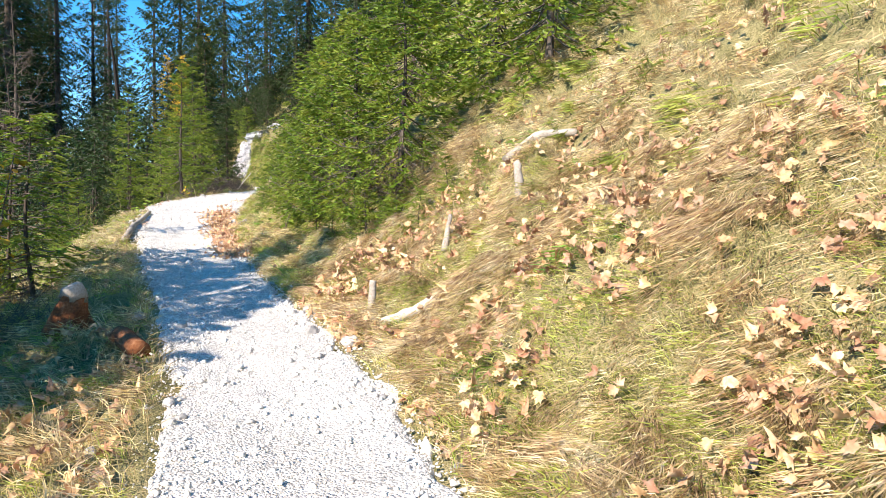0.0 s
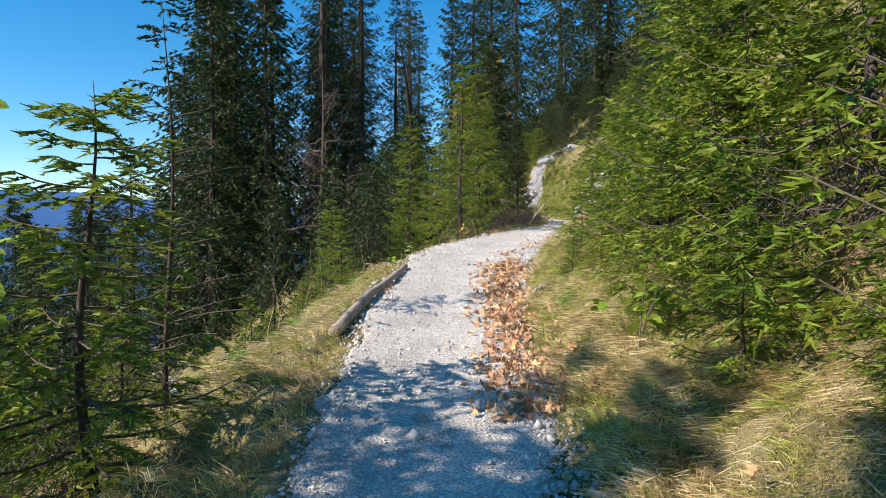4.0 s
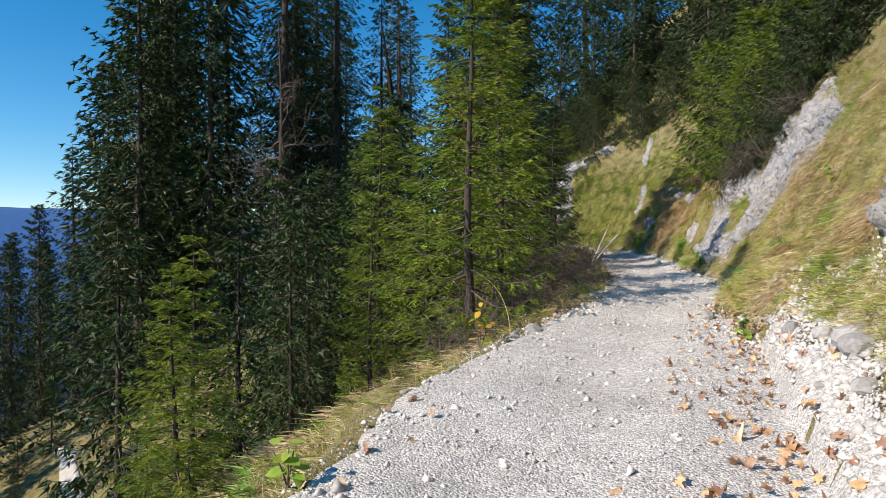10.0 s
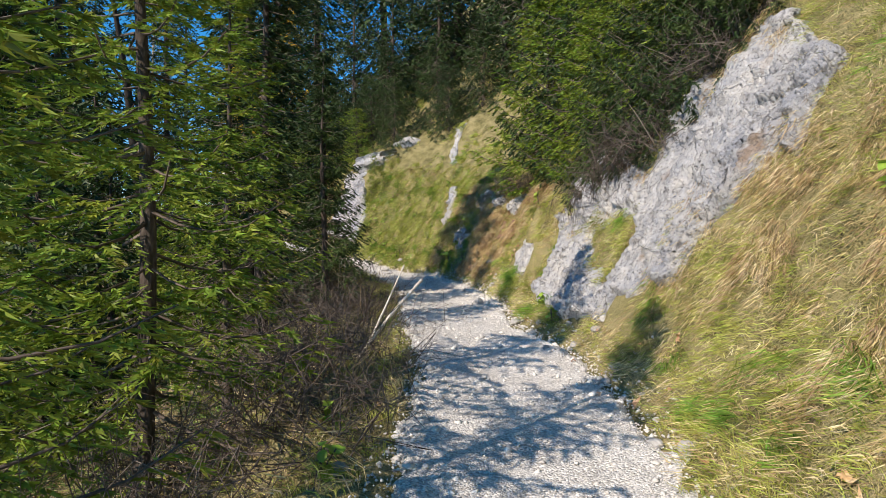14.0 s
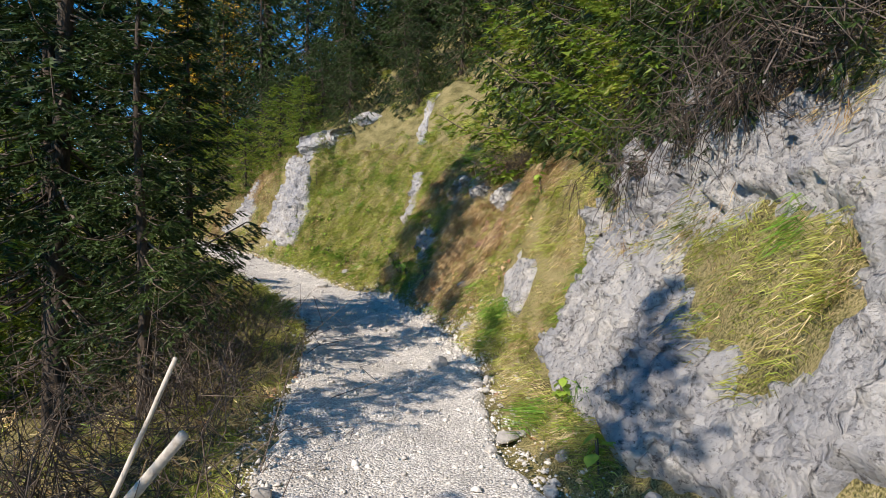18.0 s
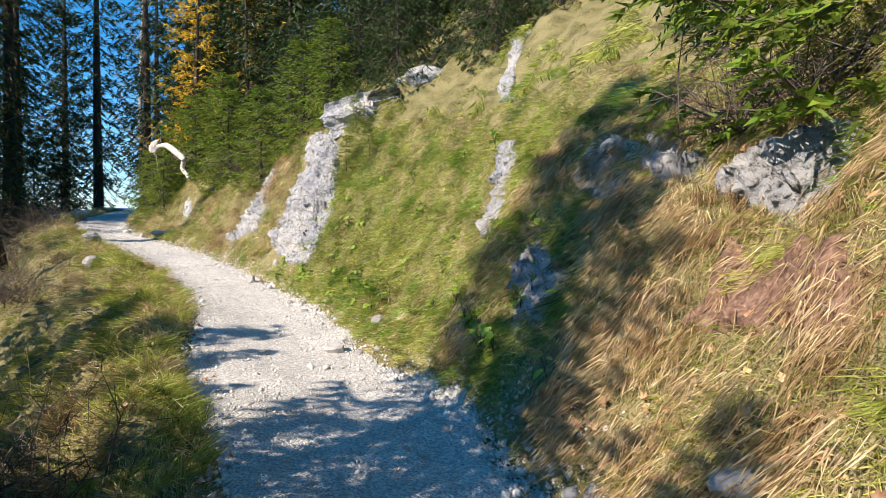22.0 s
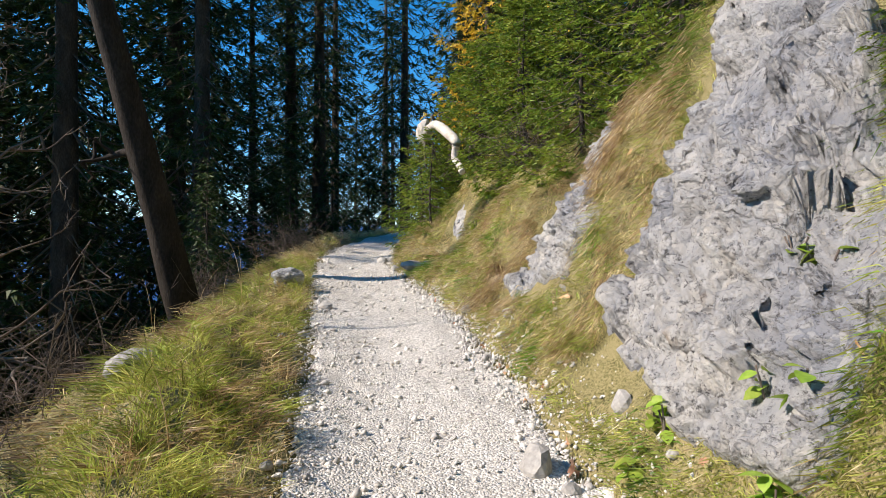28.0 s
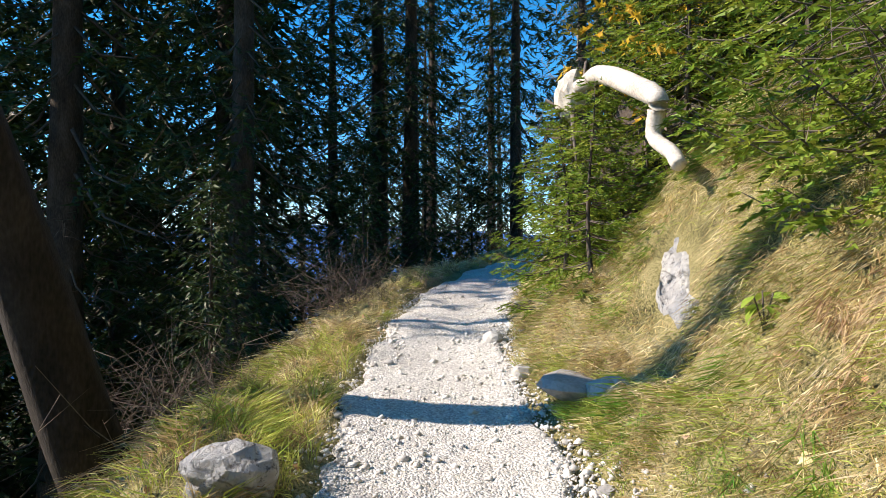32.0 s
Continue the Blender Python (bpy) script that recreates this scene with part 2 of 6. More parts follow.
def rock_material(name, pale, grey, dark):
    """Weathered limestone: pale and blue-grey patches, dark water streaks, ochre stains, cracks and chipped relief."""
    m = bpy.data.materials.new(name)
    m.use_nodes = True
    N, L = m.node_tree.nodes, m.node_tree.links
    b = N["Principled BSDF"]
    geo = N.new("ShaderNodeNewGeometry")

    def scaled(v):
        n = N.new("ShaderNodeVectorMath")
        n.operation = "MULTIPLY"
        n.inputs[1].default_value = v
        L.new(geo.outputs["Position"], n.inputs[0])
        return n.outputs[0]

    def grain(scale, detail, v=(1, 1, 1), rough=0.55):
        n = N.new("ShaderNodeTexNoise")
        n.inputs["Scale"].default_value, n.inputs["Detail"].default_value, n.inputs["Roughness"].default_value = scale, detail, rough
        L.new(scaled(v), n.inputs["Vector"])
        return n

    def span(src, a, c, lo=0.0, hi=1.0):
        n = N.new("ShaderNodeMapRange")
        n.inputs[1].default_value, n.inputs[2].default_value, n.inputs[3].default_value, n.inputs[4].default_value = a, c, lo, hi
        L.new(src, n.inputs[0])
        return n.outputs[0]

    def blend(fac, a, c, kind="MIX"):
        n = N.new("ShaderNodeMix")
        n.data_type, n.blend_type = "RGBA", kind
        L.new(fac, n.inputs[0])
        for k, s in ((6, a), (7, c)):
            if isinstance(s, tuple):
                n.inputs[k].default_value = (*s, 1)
            else:
                L.new(s, n.inputs[k])
        return n.outputs[2]

    wob = N.new("ShaderNodeVectorMath")
    wob.operation = "MULTIPLY_ADD"
    wob.inputs[1].default_value = (0.22, 0.22, 0.22)
    L.new(grain(5, 4).outputs["Color"], wob.inputs[0])
    L.new(geo.outputs["Position"], wob.inputs[2])
    patch, streak, chips, stain = grain(1.3, 5, rough=0.65), grain(3.2, 5, (1, 1, 0.35), 0.7), grain(22, 6, rough=0.8), grain(1.9, 4)
    plates = []
    for scale in (5.0, 17.0):
        v = N.new("ShaderNodeTexVoronoi")
        v.inputs["Scale"].default_value = scale
        L.new(wob.outputs[0], v.inputs["Vector"])
        sep = N.new("ShaderNodeSeparateColor")
        L.new(v.outputs["Color"], sep.inputs[0])
        plates.append((v.outputs["Distance"], sep.outputs[0]))
    col = blend(span(patch.outputs[0], 0.38, 0.62), grey, pale)
    col = blend(span(plates[0][1], 0.1, 0.9, 0.0, 0.45), col, grey)
    col = blend(span(plates[1][1], 0.5, 1.0, 0.0, 0.45), col, (0.70, 0.69, 0.66))
    col = blend(span(streak.outputs[0], 0.60, 0.70, 0, 0.6), col, dark)
    col = blend(span(stain.outputs[0], 0.66, 0.74, 0, 0.6), col, (0.30, 0.17, 0.06))
    col = blend(span(chips.outputs[0], 0.38, 0.46, 0.85, 0.0), col, (0.09, 0.09, 0.095))
    lines = []
    for scale, width, depth in ((1.1, 0.012, 0.5), (4.5, 0.02, 0.16)):
        v = N.new("ShaderNodeTexVoronoi")
        v.feature = "DISTANCE_TO_EDGE"
        v.inputs["Scale"].default_value = scale
        L.new(wob.outputs[0], v.inputs["Vector"])
        gap = span(v.outputs["Distance"], 0.0, width, depth, 0.0)
        col = blend(gap, col, (0.07, 0.065, 0.06))
        lines.append(gap)
    L.new(col, b.inputs["Base Color"])
    b.inputs["Roughness"].default_value, b.inputs["Specular IOR Level"].default_value = 0.9, 0.25
    acc = chips.outputs[0]
    for src, k in ((plates[0][1], 0.9), (plates[1][1], 0.5), (plates[1][0], -0.8), (lines[0], -0.7), (lines[1], -0.3)):
        n = N.new("ShaderNodeMath")
        n.operation = "MULTIPLY_ADD"
        n.inputs[1].default_value = k
        L.new(src, n.inputs[0])
        L.new(acc, n.inputs[2])
        acc = n.outputs[0]
    bp = N.new("ShaderNodeBump")
    bp.inputs["Strength"].default_value, bp.inputs["Distance"].default_value = 1.0, 0.04
    L.new(acc, bp.inputs["Height"])
    L.new(bp.outputs[0], b.inputs["Normal"])
    return m


M_ROCK = rock_material("limestone", (0.66, 0.645, 0.61), (0.35, 0.365, 0.40), (0.13, 0.135, 0.145))
M_SCREE = rock_material("crumbling_limestone", (0.62, 0.60, 0.57), (0.46, 0.45, 0.43), (0.30, 0.28, 0.25))
# airlight over the valley, put into the ridges' material as a blue glow
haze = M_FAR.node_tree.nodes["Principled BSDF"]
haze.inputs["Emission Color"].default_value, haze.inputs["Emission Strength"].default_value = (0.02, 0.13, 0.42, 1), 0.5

# ---- mesh helpers ----
def mesh_from(name, verts, faces_flat, sizes, mat, smooth=False):
    """A mesh from numpy arrays: points, corner indices, corners per face."""
    me = bpy.data.meshes.new(name)
    verts = np.asarray(verts, np.float32)
    faces_flat = np.asarray(faces_flat, np.int32).ravel()
    sizes = np.asarray(sizes, np.int32)
    me.vertices.add(len(verts))
    me.vertices.foreach_set("co", verts.ravel())
    me.loops.add(len(faces_flat))
    me.loops.foreach_set("vertex_index", faces_flat)
    me.polygons.add(len(sizes))
    me.polygons.foreach_set("loop_start", np.r_[0, np.cumsum(sizes)[:-1]].astype(np.int32))
    if smooth:
        me.polygons.foreach_set("use_smooth", np.ones(len(sizes), bool))
    me.update(calc_edges=True)
    me.validate()
    me.materials.append(mat)
    return me


def tris(name, verts, faces, mat, smooth=False):
    faces = np.asarray(faces, np.int32)
    return mesh_from(name, verts, faces, np.full(len(faces), faces.shape[1]), mat, smooth)


def part(name, me, parent=None, label=""):
    ob = new(name, me)
    if parent is not None:
        ob.parent = parent
    return tagged(ob, label)


def grid_faces(r, c):
    i = np.arange((r - 1) * (c - 1))
    a = i // (c - 1) * c + i % (c - 1)
    return np.stack([a, a + 1, a + c + 1, a + c], 1)


def tube(points, radii, sides=7, rng=None, rough=0.0, cap=True):
    """Verts and quads of a tapered, slightly uneven tube along points."""
    P = np.asarray(points, float)
    n = len(P)
    T = np.gradient(P, axis=0)
    T /= np.linalg.norm(T, axis=1)[:, None] + 1e-9
    ref = np.where(np.abs(T[:, 2:3]) > 0.9, np.array([[1.0, 0, 0]]), np.array([[0, 0, 1.0]]))
    U = np.cross(T, ref)
    U /= np.linalg.norm(U, axis=1)[:, None] + 1e-9
    V = np.cross(T, U)
    a = np.linspace(0, 2 * np.pi, sides, endpoint=False)
    r = np.asarray(radii, float)[:, None] * np.ones((1, sides))
    if rng is not None and rough:
        r = r * (1 + rough * rng.uniform(-1, 1, (n, sides)))
    v = P[:, None] + r[..., None] * (np.cos(a)[None, :, None] * U[:, None] + np.sin(a)[None, :, None] * V[:, None])
    i, j = np.meshgrid(np.arange(n - 1), np.arange(sides), indexing="ij")
    k = (j + 1) % sides
    f = np.stack([i * sides + j, i * sides + k, (i + 1) * sides + k, (i + 1) * sides + j], -1).reshape(-1, 4)
    v = v.reshape(-1, 3)
    if cap:
        m = len(v)
        v = np.vstack([v, P[0], P[-1]])
        j = np.arange(sides)
        k = (j + 1) % sides
        f = np.vstack([f, np.stack([np.full(sides, m), k, j, np.full(sides, m)], 1),
                       np.stack([np.full(sides, m + 1), (n - 1) * sides + j, (n - 1) * sides + k, np.full(sides, m + 1)], 1)])
    return v, f


def tube_mesh(name, points, radii, mat, sides=8, rng=None, rough=0.0):
    v, f = tube(points, radii, sides, rng, rough)
    flat, sizes = [], []
    for q in f:
        q = list(dict.fromkeys(int(i) for i in q))
        flat += q
        sizes.append(len(q))
    return mesh_from(name, v, flat, sizes, mat, True)


LATTICE = np.random.RandomState(5).rand(4, 256, 256)


def vnoise(x, y, k=0):
    xi, yi = np.floor(x).astype(int), np.floor(y).astype(int)
    fx, fy = x - xi, y - yi
    fx, fy = fx * fx * (3 - 2 * fx), fy * fy * (3 - 2 * fy)
    g = LATTICE[k]
    a, b = g[xi & 255, yi & 255], g[(xi + 1) & 255, yi & 255]
    c, d = g[xi & 255, (yi + 1) & 255], g[(xi + 1) & 255, (yi + 1) & 255]
    return (a + (b - a) * fx) * (1 - fy) + (c + (d - c) * fx) * fy - 0.5


def fbm(x, y, k=0, octaves=4, gain=0.5):
    s, a, x, y = 0, 1.0, np.asarray(x, float), np.asarray(y, float)
    for o in range(octaves):
        s = s + a * vnoise(x * 2 ** o + 17 * o, y * 2 ** o + 31 * o, (k + o) % 4)
        a *= gain
    return s


# ---- lie of the land: s runs along the trail, lat across it, uphill side positive ----
TRAIL = np.array([
    (9.5, -28.5, -1.4), (3.8, -11.4, -0.55), (1.9, -5.7, -0.27), (0, 0, 0), (-0.95, 2.84, 0.14), (-2.31, 5.51, 0.27), (-3.9, 8.06, 0.41),
    (-5.34, 10.69, 0.59), (-6.7, 13.36, 0.87), (-7.88, 16.12, 1.17), (-8.45, 19.06, 1.44), (-8.71, 22.05, 1.7),
    (-9.23, 25.0, 1.77), (-10.0, 27.9, 1.87), (-10.98, 30.73, 1.99), (-12.33, 33.4, 2.09), (-14.24, 35.72, 2.21),
    (-16.38, 37.82, 2.47), (-18.82, 39.55, 2.81), (-21.25, 41.3, 3.12), (-23.6, 43.1, 3.4), (-25.8, 45.2, 3.7),
    (-27.6, 47.6, 4.0), (-30.5, 53.0, 4.5), (-36.0, 66.0, 5.2)])


def spline(P, step=0.1):
    out = []
    P = np.vstack([2 * P[0] - P[1], P, 2 * P[-1] - P[-2]])
    for i in range(1, len(P) - 2):
        t = np.linspace(0, 1, 60, endpoint=False)[:, None]
        a, b, c, d = P[i - 1], P[i], P[i + 1], P[i + 2]
        out.append(0.5 * (2 * b + (c - a) * t + (2 * a - 5 * b + 4 * c - d) * t ** 2 + (3 * b - a - 3 * c + d) * t ** 3))
    return np.vstack(out)


LINE = spline(TRAIL)
LINE_S = np.r_[0, np.cumsum(np.linalg.norm(np.diff(LINE[:, :2], axis=0), axis=1))]
LINE_S -= LINE_S[np.argmin(np.abs(LINE[:, 0]) + np.abs(LINE[:, 1]))]
d_ = np.gradient(LINE[:, :2], axis=0)
ker = np.ones(41) / 41
d_ = np.stack([np.convolve(np.pad(d_[:, i], 20, mode="edge"), ker, "valid") for i in (0, 1)], 1)
d_ /= np.linalg.norm(d_, axis=1)[:, None]
FAR_N = np.array([0.83, 0.55])

# right bank: s, then the height above the trail 1.25, 1.8, 2.4 and 3.4 m from its middle
BANK = np.array([
    (-12, 0.25, 0.7, 1.2, 2.1), (3, 0.2, 0.65, 1.15, 2.0), (7, 0.15, 0.6, 1.15, 2.0), (12, 0.12, 0.45, 0.9, 1.8),
    (18, 0.06, 0.5, 1.1, 2.2), (23, 0.25, 0.7, 1.3, 2.4), (27.5, 0.3, 1.4, 2.6, 3.9), (30.5, 0.5, 1.5, 2.5, 3.7),
    (33, 0.55, 1.35, 2.1, 3.2), (37, 0.7, 1.5, 2.35, 3.4), (41, 0.4, 1.2, 2.0, 3.3), (42.8, 0.6, 2.1, 3.1, 3.9),
    (46, 0.35, 1.0, 1.7, 2.8), (50, 0.5, 1.5, 2.1, 2.8), (56, 0.2, 0.6, 1.0, 1.8), (80, 0.2, 0.6, 1.0, 1.8)])
# left side: s, then the height 1.3, 2.2 and 4 m from the middle
FALL = np.array([
    (-12, -0.1, -0.4, -1.3), (0, -0.05, -0.3, -1.2), (8, -0.1, -0.5, -1.7), (14, -0.15, -0.7, -2.0), (22, -0.15, -0.7, -2.0),
    (30, -0.1, -0.5, -1.6), (35, 0.12, -0.05, -0.9), (40, 0.12, -0.4, -1.8), (42.5, 0.32, -0.25, -1.9), (45.5, 0.3, -0.35, -2.1), (48, 0.12, -0.6, -2.1), (80, 0.0, -0.4, -1.6)])
# half widths of the trodden trail: s, left, right
WIDTH = np.array([(-12, 0.57, 0.68), (5, 0.56, 0.73), (8, 0.55, 0.73), (9.2, 0.6, 0.82), (11, 0.64, 0.88), (14, 0.95, 0.95), (15.5, 0.98, 1.12), (17, 0.88, 1.3), (18.6, 1.25, 1.45), (20, 1.25, 1.6), (21.8, 1.04, 1.4),
                  (22.6, 0.93, 1.0), (23.5, 0.68, 0.75), (24, 0.66, 0.74), (26, 0.66, 1.0), (28, 0.63, 0.98), (29.8, 0.85, 0.74), (31.4, 0.75, 0.86), (33.5, 0.74, 0.83), (35.3, 0.8, 0.86), (36.8, 1.0, 0.76), (37.6, 1.12, 0.62),
                  (38.7, 1.08, 0.7), (39.6, 0.88, 0.76), (41, 0.68, 0.82), (42.5, 0.58, 0.82), (44, 0.59, 0.9), (46, 0.57, 0.94), (47.5, 0.58, 0.82), (48.5, 0.66, 0.66), (50, 0.76, 0.53), (52, 0.8, 0.42), (54, 0.95, 0.42), (80, 0.95, 0.42)])


def col(table, s, i):
    return np.interp(s, table[:, 0], table[:, i])


def land_xy(s, lat):
    s, lat = np.broadcast_arrays(np.asarray(s, float), np.asarray(lat, float))
    x, y = np.interp(s, LINE_S, LINE[:, 0]), np.interp(s, LINE_S, LINE[:, 1])
    for lim, e, sg in ((LINE_S[0], d_[0], -1), (LINE_S[-1], d_[-1], 1)):
        over = np.maximum((s - lim) * sg, 0) * sg
        x, y = x + over * e[0], y + over * e[1]
    dx, dy = np.interp(s, LINE_S, d_[:, 0]), np.interp(s, LINE_S, d_[:, 1])
    q = np.hypot(dx, dy)
    near = np.clip(lat, -9, 9)
    return x + near * dy / q + (lat - near) * FAR_N[0], y - near * dx / q + (lat - near) * FAR_N[1]


LOW_S, LOW_L = [18, 33, 44.9, 51, 58, 66], [-14.2, -15.9, -17.0, -18.2, -22.5, -30]


def land_h(s, lat, rough=True):
    s, lat = np.broadcast_arrays(np.asarray(s, float), np.asarray(lat, float))
    z = np.interp(s, LINE_S, LINE[:, 2])
    wl, wr = col(WIDTH, s, 1), col(WIDTH, s, 2)
    b = [col(BANK, s, i) for i in range(1, 5)]
    f = [col(FALL, s, i) for i in range(1, 4)]

    def seg(x, x0, x1, y0, y1):
        t = np.clip((x - x0) / (x1 - x0), 0, 1)
        return y0 + (y1 - y0) * t

    up = np.where(lat < 1.25, seg(lat, wr, np.maximum(1.25, wr + 0.1), 0, b[0]), np.where(lat < 1.8, seg(lat, 1.25, 1.8, b[0], b[1]),
         np.where(lat < 2.4, seg(lat, 1.8, 2.4, b[1], b[2]), seg(lat, 2.4, 3.4, b[2], b[3]))))
    up = up + 0.85 * np.clip(lat - 3.4, 0, 30) + 0.45 * np.clip(lat - 33.4, 0, 300)
    l = -lat
    dn = np.where(l < 1.3, seg(l, wl, np.maximum(1.3, wl + 0.1), 0, f[0]), np.where(l < 2.2, seg(l, 1.3, 2.2, f[0], f[1]), seg(l, 2.2, 4, f[1], f[2])))
    dn = dn - 0.62 * np.clip(l - 4, 0, 14) - 0.42 * np.clip(l - 18, 0, 640)
    h = z + np.where(lat > 0, up, dn)
    if rough:
        x, y = land_xy(s, lat)
        off = np.maximum(lat - wr, -lat - wl)
        w = np.clip(off / 0.6, 0, 1)
        w = w * (1 - np.exp(-((lat - np.interp(s, LOW_S, LOW_L)) / 3.2) ** 4))
        h = h + w * (0.4 * fbm(x * 0.75, y * 0.75, 0, 3) + 0.22 * fbm(x * 2.6, y * 2.6, 1, 3) + np.clip(lat, 0, 1) * 0.26 * fbm(s * 0.7, lat * 2.3, 2, 3)) + w * 0.10 * fbm(x * 5.5, y * 5.5, 3, 2) + w * np.clip((off - 5) / 10, 0, 1) * 1.2 * fbm(x * 0.15, y * 0.15, 2, 2)
        h = h + (off < 0.6) * (1 - w) * (0.035 * fbm(x * 1.3, y * 1.3, 3, 2) - 0.02 * np.cos(np.clip(lat / 0.75, -1, 1) * np.pi))
    return h


def land(s, lat):
    x, y = land_xy(s, lat)
    return np.stack([x, y, land_h(s, lat)], -1)


INV_S, INV_L = np.meshgrid(np.arange(-6, 110, 0.4), np.concatenate([np.arange(-120, -12, 1.2), np.arange(-12, 12, 0.2), np.arange(12, 60, 1.2)]), indexing="ij")
INV_X, INV_Y = land_xy(INV_S, INV_L)


def locate(x, y):
    """s and lat of a place."""
    k = np.argmin((INV_X - x) ** 2 + (INV_Y - y) ** 2)
    return float(INV_S.flat[k]), float(INV_L.flat[k])


def land_z(x, y):
    s, lat = locate(x, y)
    return float(land_h(s, lat))


def cells(x, y, k=0):
    """Flat, tilted facets like those of split rock, and how near their edges are."""
    xi, yi = np.floor(x).astype(int), np.floor(y).astype(int)
    best, second, val = np.full(x.shape, 9.0), np.full(x.shape, 9.0), np.zeros(x.shape)
    for dx in (-1, 0, 1):
        for dy in (-1, 0, 1):
            a, b = (xi + dx) & 255, (yi + dy) & 255
            px, py = xi + dx + LATTICE[k][a, b], yi + dy + LATTICE[(k + 1) % 4][a, b]
            d = np.hypot(x - px, y - py)
            v = LATTICE[(k + 2) % 4][a, b] + 0.9 * (LATTICE[(k + 3) % 4][a, b] - 0.5) * (x - px) + 0.9 * (LATTICE[k][b, a] - 0.5) * (y - py)
            near = d < best
            second = np.where(near, best, np.minimum(second, d))
            val = np.where(near, v, val)
            best = np.where(near, d, best)
    return val - 0.5, second - best

# ---- ground, one sheet to the horizon ----
def spread(a, b, step, grow, n):
    out, d = [], step
    for _ in range(n):
        d *= grow
        b += d
        out.append(b)
    return out


s_fine = list(np.arange(-4, 56, 0.1))
s_list = [-v for v in spread(0, 4, 0.3, 1.3, 24)][::-1] + s_fine + spread(0, 56, 0.3, 1.3, 24)
l_fine = list(np.arange(-3.2, 4.6, 0.065))
l_list = [-v for v in spread(0, 3.2, 0.12, 1.14, 60)][::-1] + l_fine + spread(0, 4.6, 0.12, 1.14, 60)
l_list = [v for v in l_list if abs(v) < 4000]
S, LT = np.meshgrid(s_list, l_list, indexing="ij")
G = land(S, LT)
G[..., 2] -= 0.03 * ((LT < col(WIDTH, S, 2)) & (LT > -col(WIDTH, S, 1)))
ground = part("ground", tris("ground", G.reshape(-1, 3), grid_faces(*S.shape), M_SOIL, True))
tagged(ground, "steep grassy mountainside with bare soil between tufts", "ground", kind="structure")

# ---- trail ----
s_t = np.arange(-8, 66, 0.06)
u_t = np.linspace(-1, 1, 47)
ST, UT = np.meshgrid(s_t, u_t, indexing="ij")
edge_l = col(WIDTH, ST, 1) + 0.16 * fbm(ST * 1.1, 0 * ST + 3, 1, 5, 0.7)
edge_r = col(WIDTH, ST, 2) + 0.18 * fbm(ST * 1.0, 0 * ST + 9, 2, 5, 0.7)
LTT = np.where(UT < 0, UT * edge_l, UT * edge_r)
TP = land(ST, LTT)
TP[..., 2] += 0.012 + 0.017 * fbm(TP[..., 0] * 8, TP[..., 1] * 8, 0, 4, 0.6) - 0.06 * np.clip((np.abs(UT) - 0.93) / 0.07, 0, 1)
trail = part("trail", tris("trail", TP.reshape(-1, 3), grid_faces(*ST.shape), M_GRAVEL, True))
tagged(trail, "pale crushed limestone hiking trail, trodden smooth along its middle", "path", kind="structure")

# ---- lower bend of the trail, far down the slope ----
LS, LU = np.meshgrid(np.linspace(26, 52, 160), np.linspace(-0.38, 0.38, 9), indexing="ij")
LL2 = np.interp(LS, LOW_S, LOW_L) + LU * (1 + 0.1 * fbm(LS * 0.8, 0 * LS, 1, 3))
LP = land(LS, LL2)
LP[..., 2] += 0.16 - 1.2 * np.clip(np.abs(LU) - 0.28, 0, 1) + 0.03 * fbm(LS * 4, LL2 * 4, 2, 3)
tagged(part("lower_trail", tris("lower_trail", LP.reshape(-1, 3), grid_faces(*LS.shape), M_GRAVEL, True)), "pale gravel trail crossing the slope below", "path", kind="structure")

# ---- spruces ----
def needles_of(base, way, length, width, rng):
    """One thin triangle for each needle."""
    n = len(base)
    side = np.cross(way, rng.normal(size=(n, 3)))
    side /= np.linalg.norm(side, axis=1)[:, None] + 1e-9
    v = np.empty((n, 3, 3))
    v[:, 0], v[:, 1] = base - side * width[:, None] / 2, base + side * width[:, None] / 2
    v[:, 2] = base + way * length[:, None]
    return v.reshape(-1, 3), np.arange(3 * n).reshape(-1, 3)


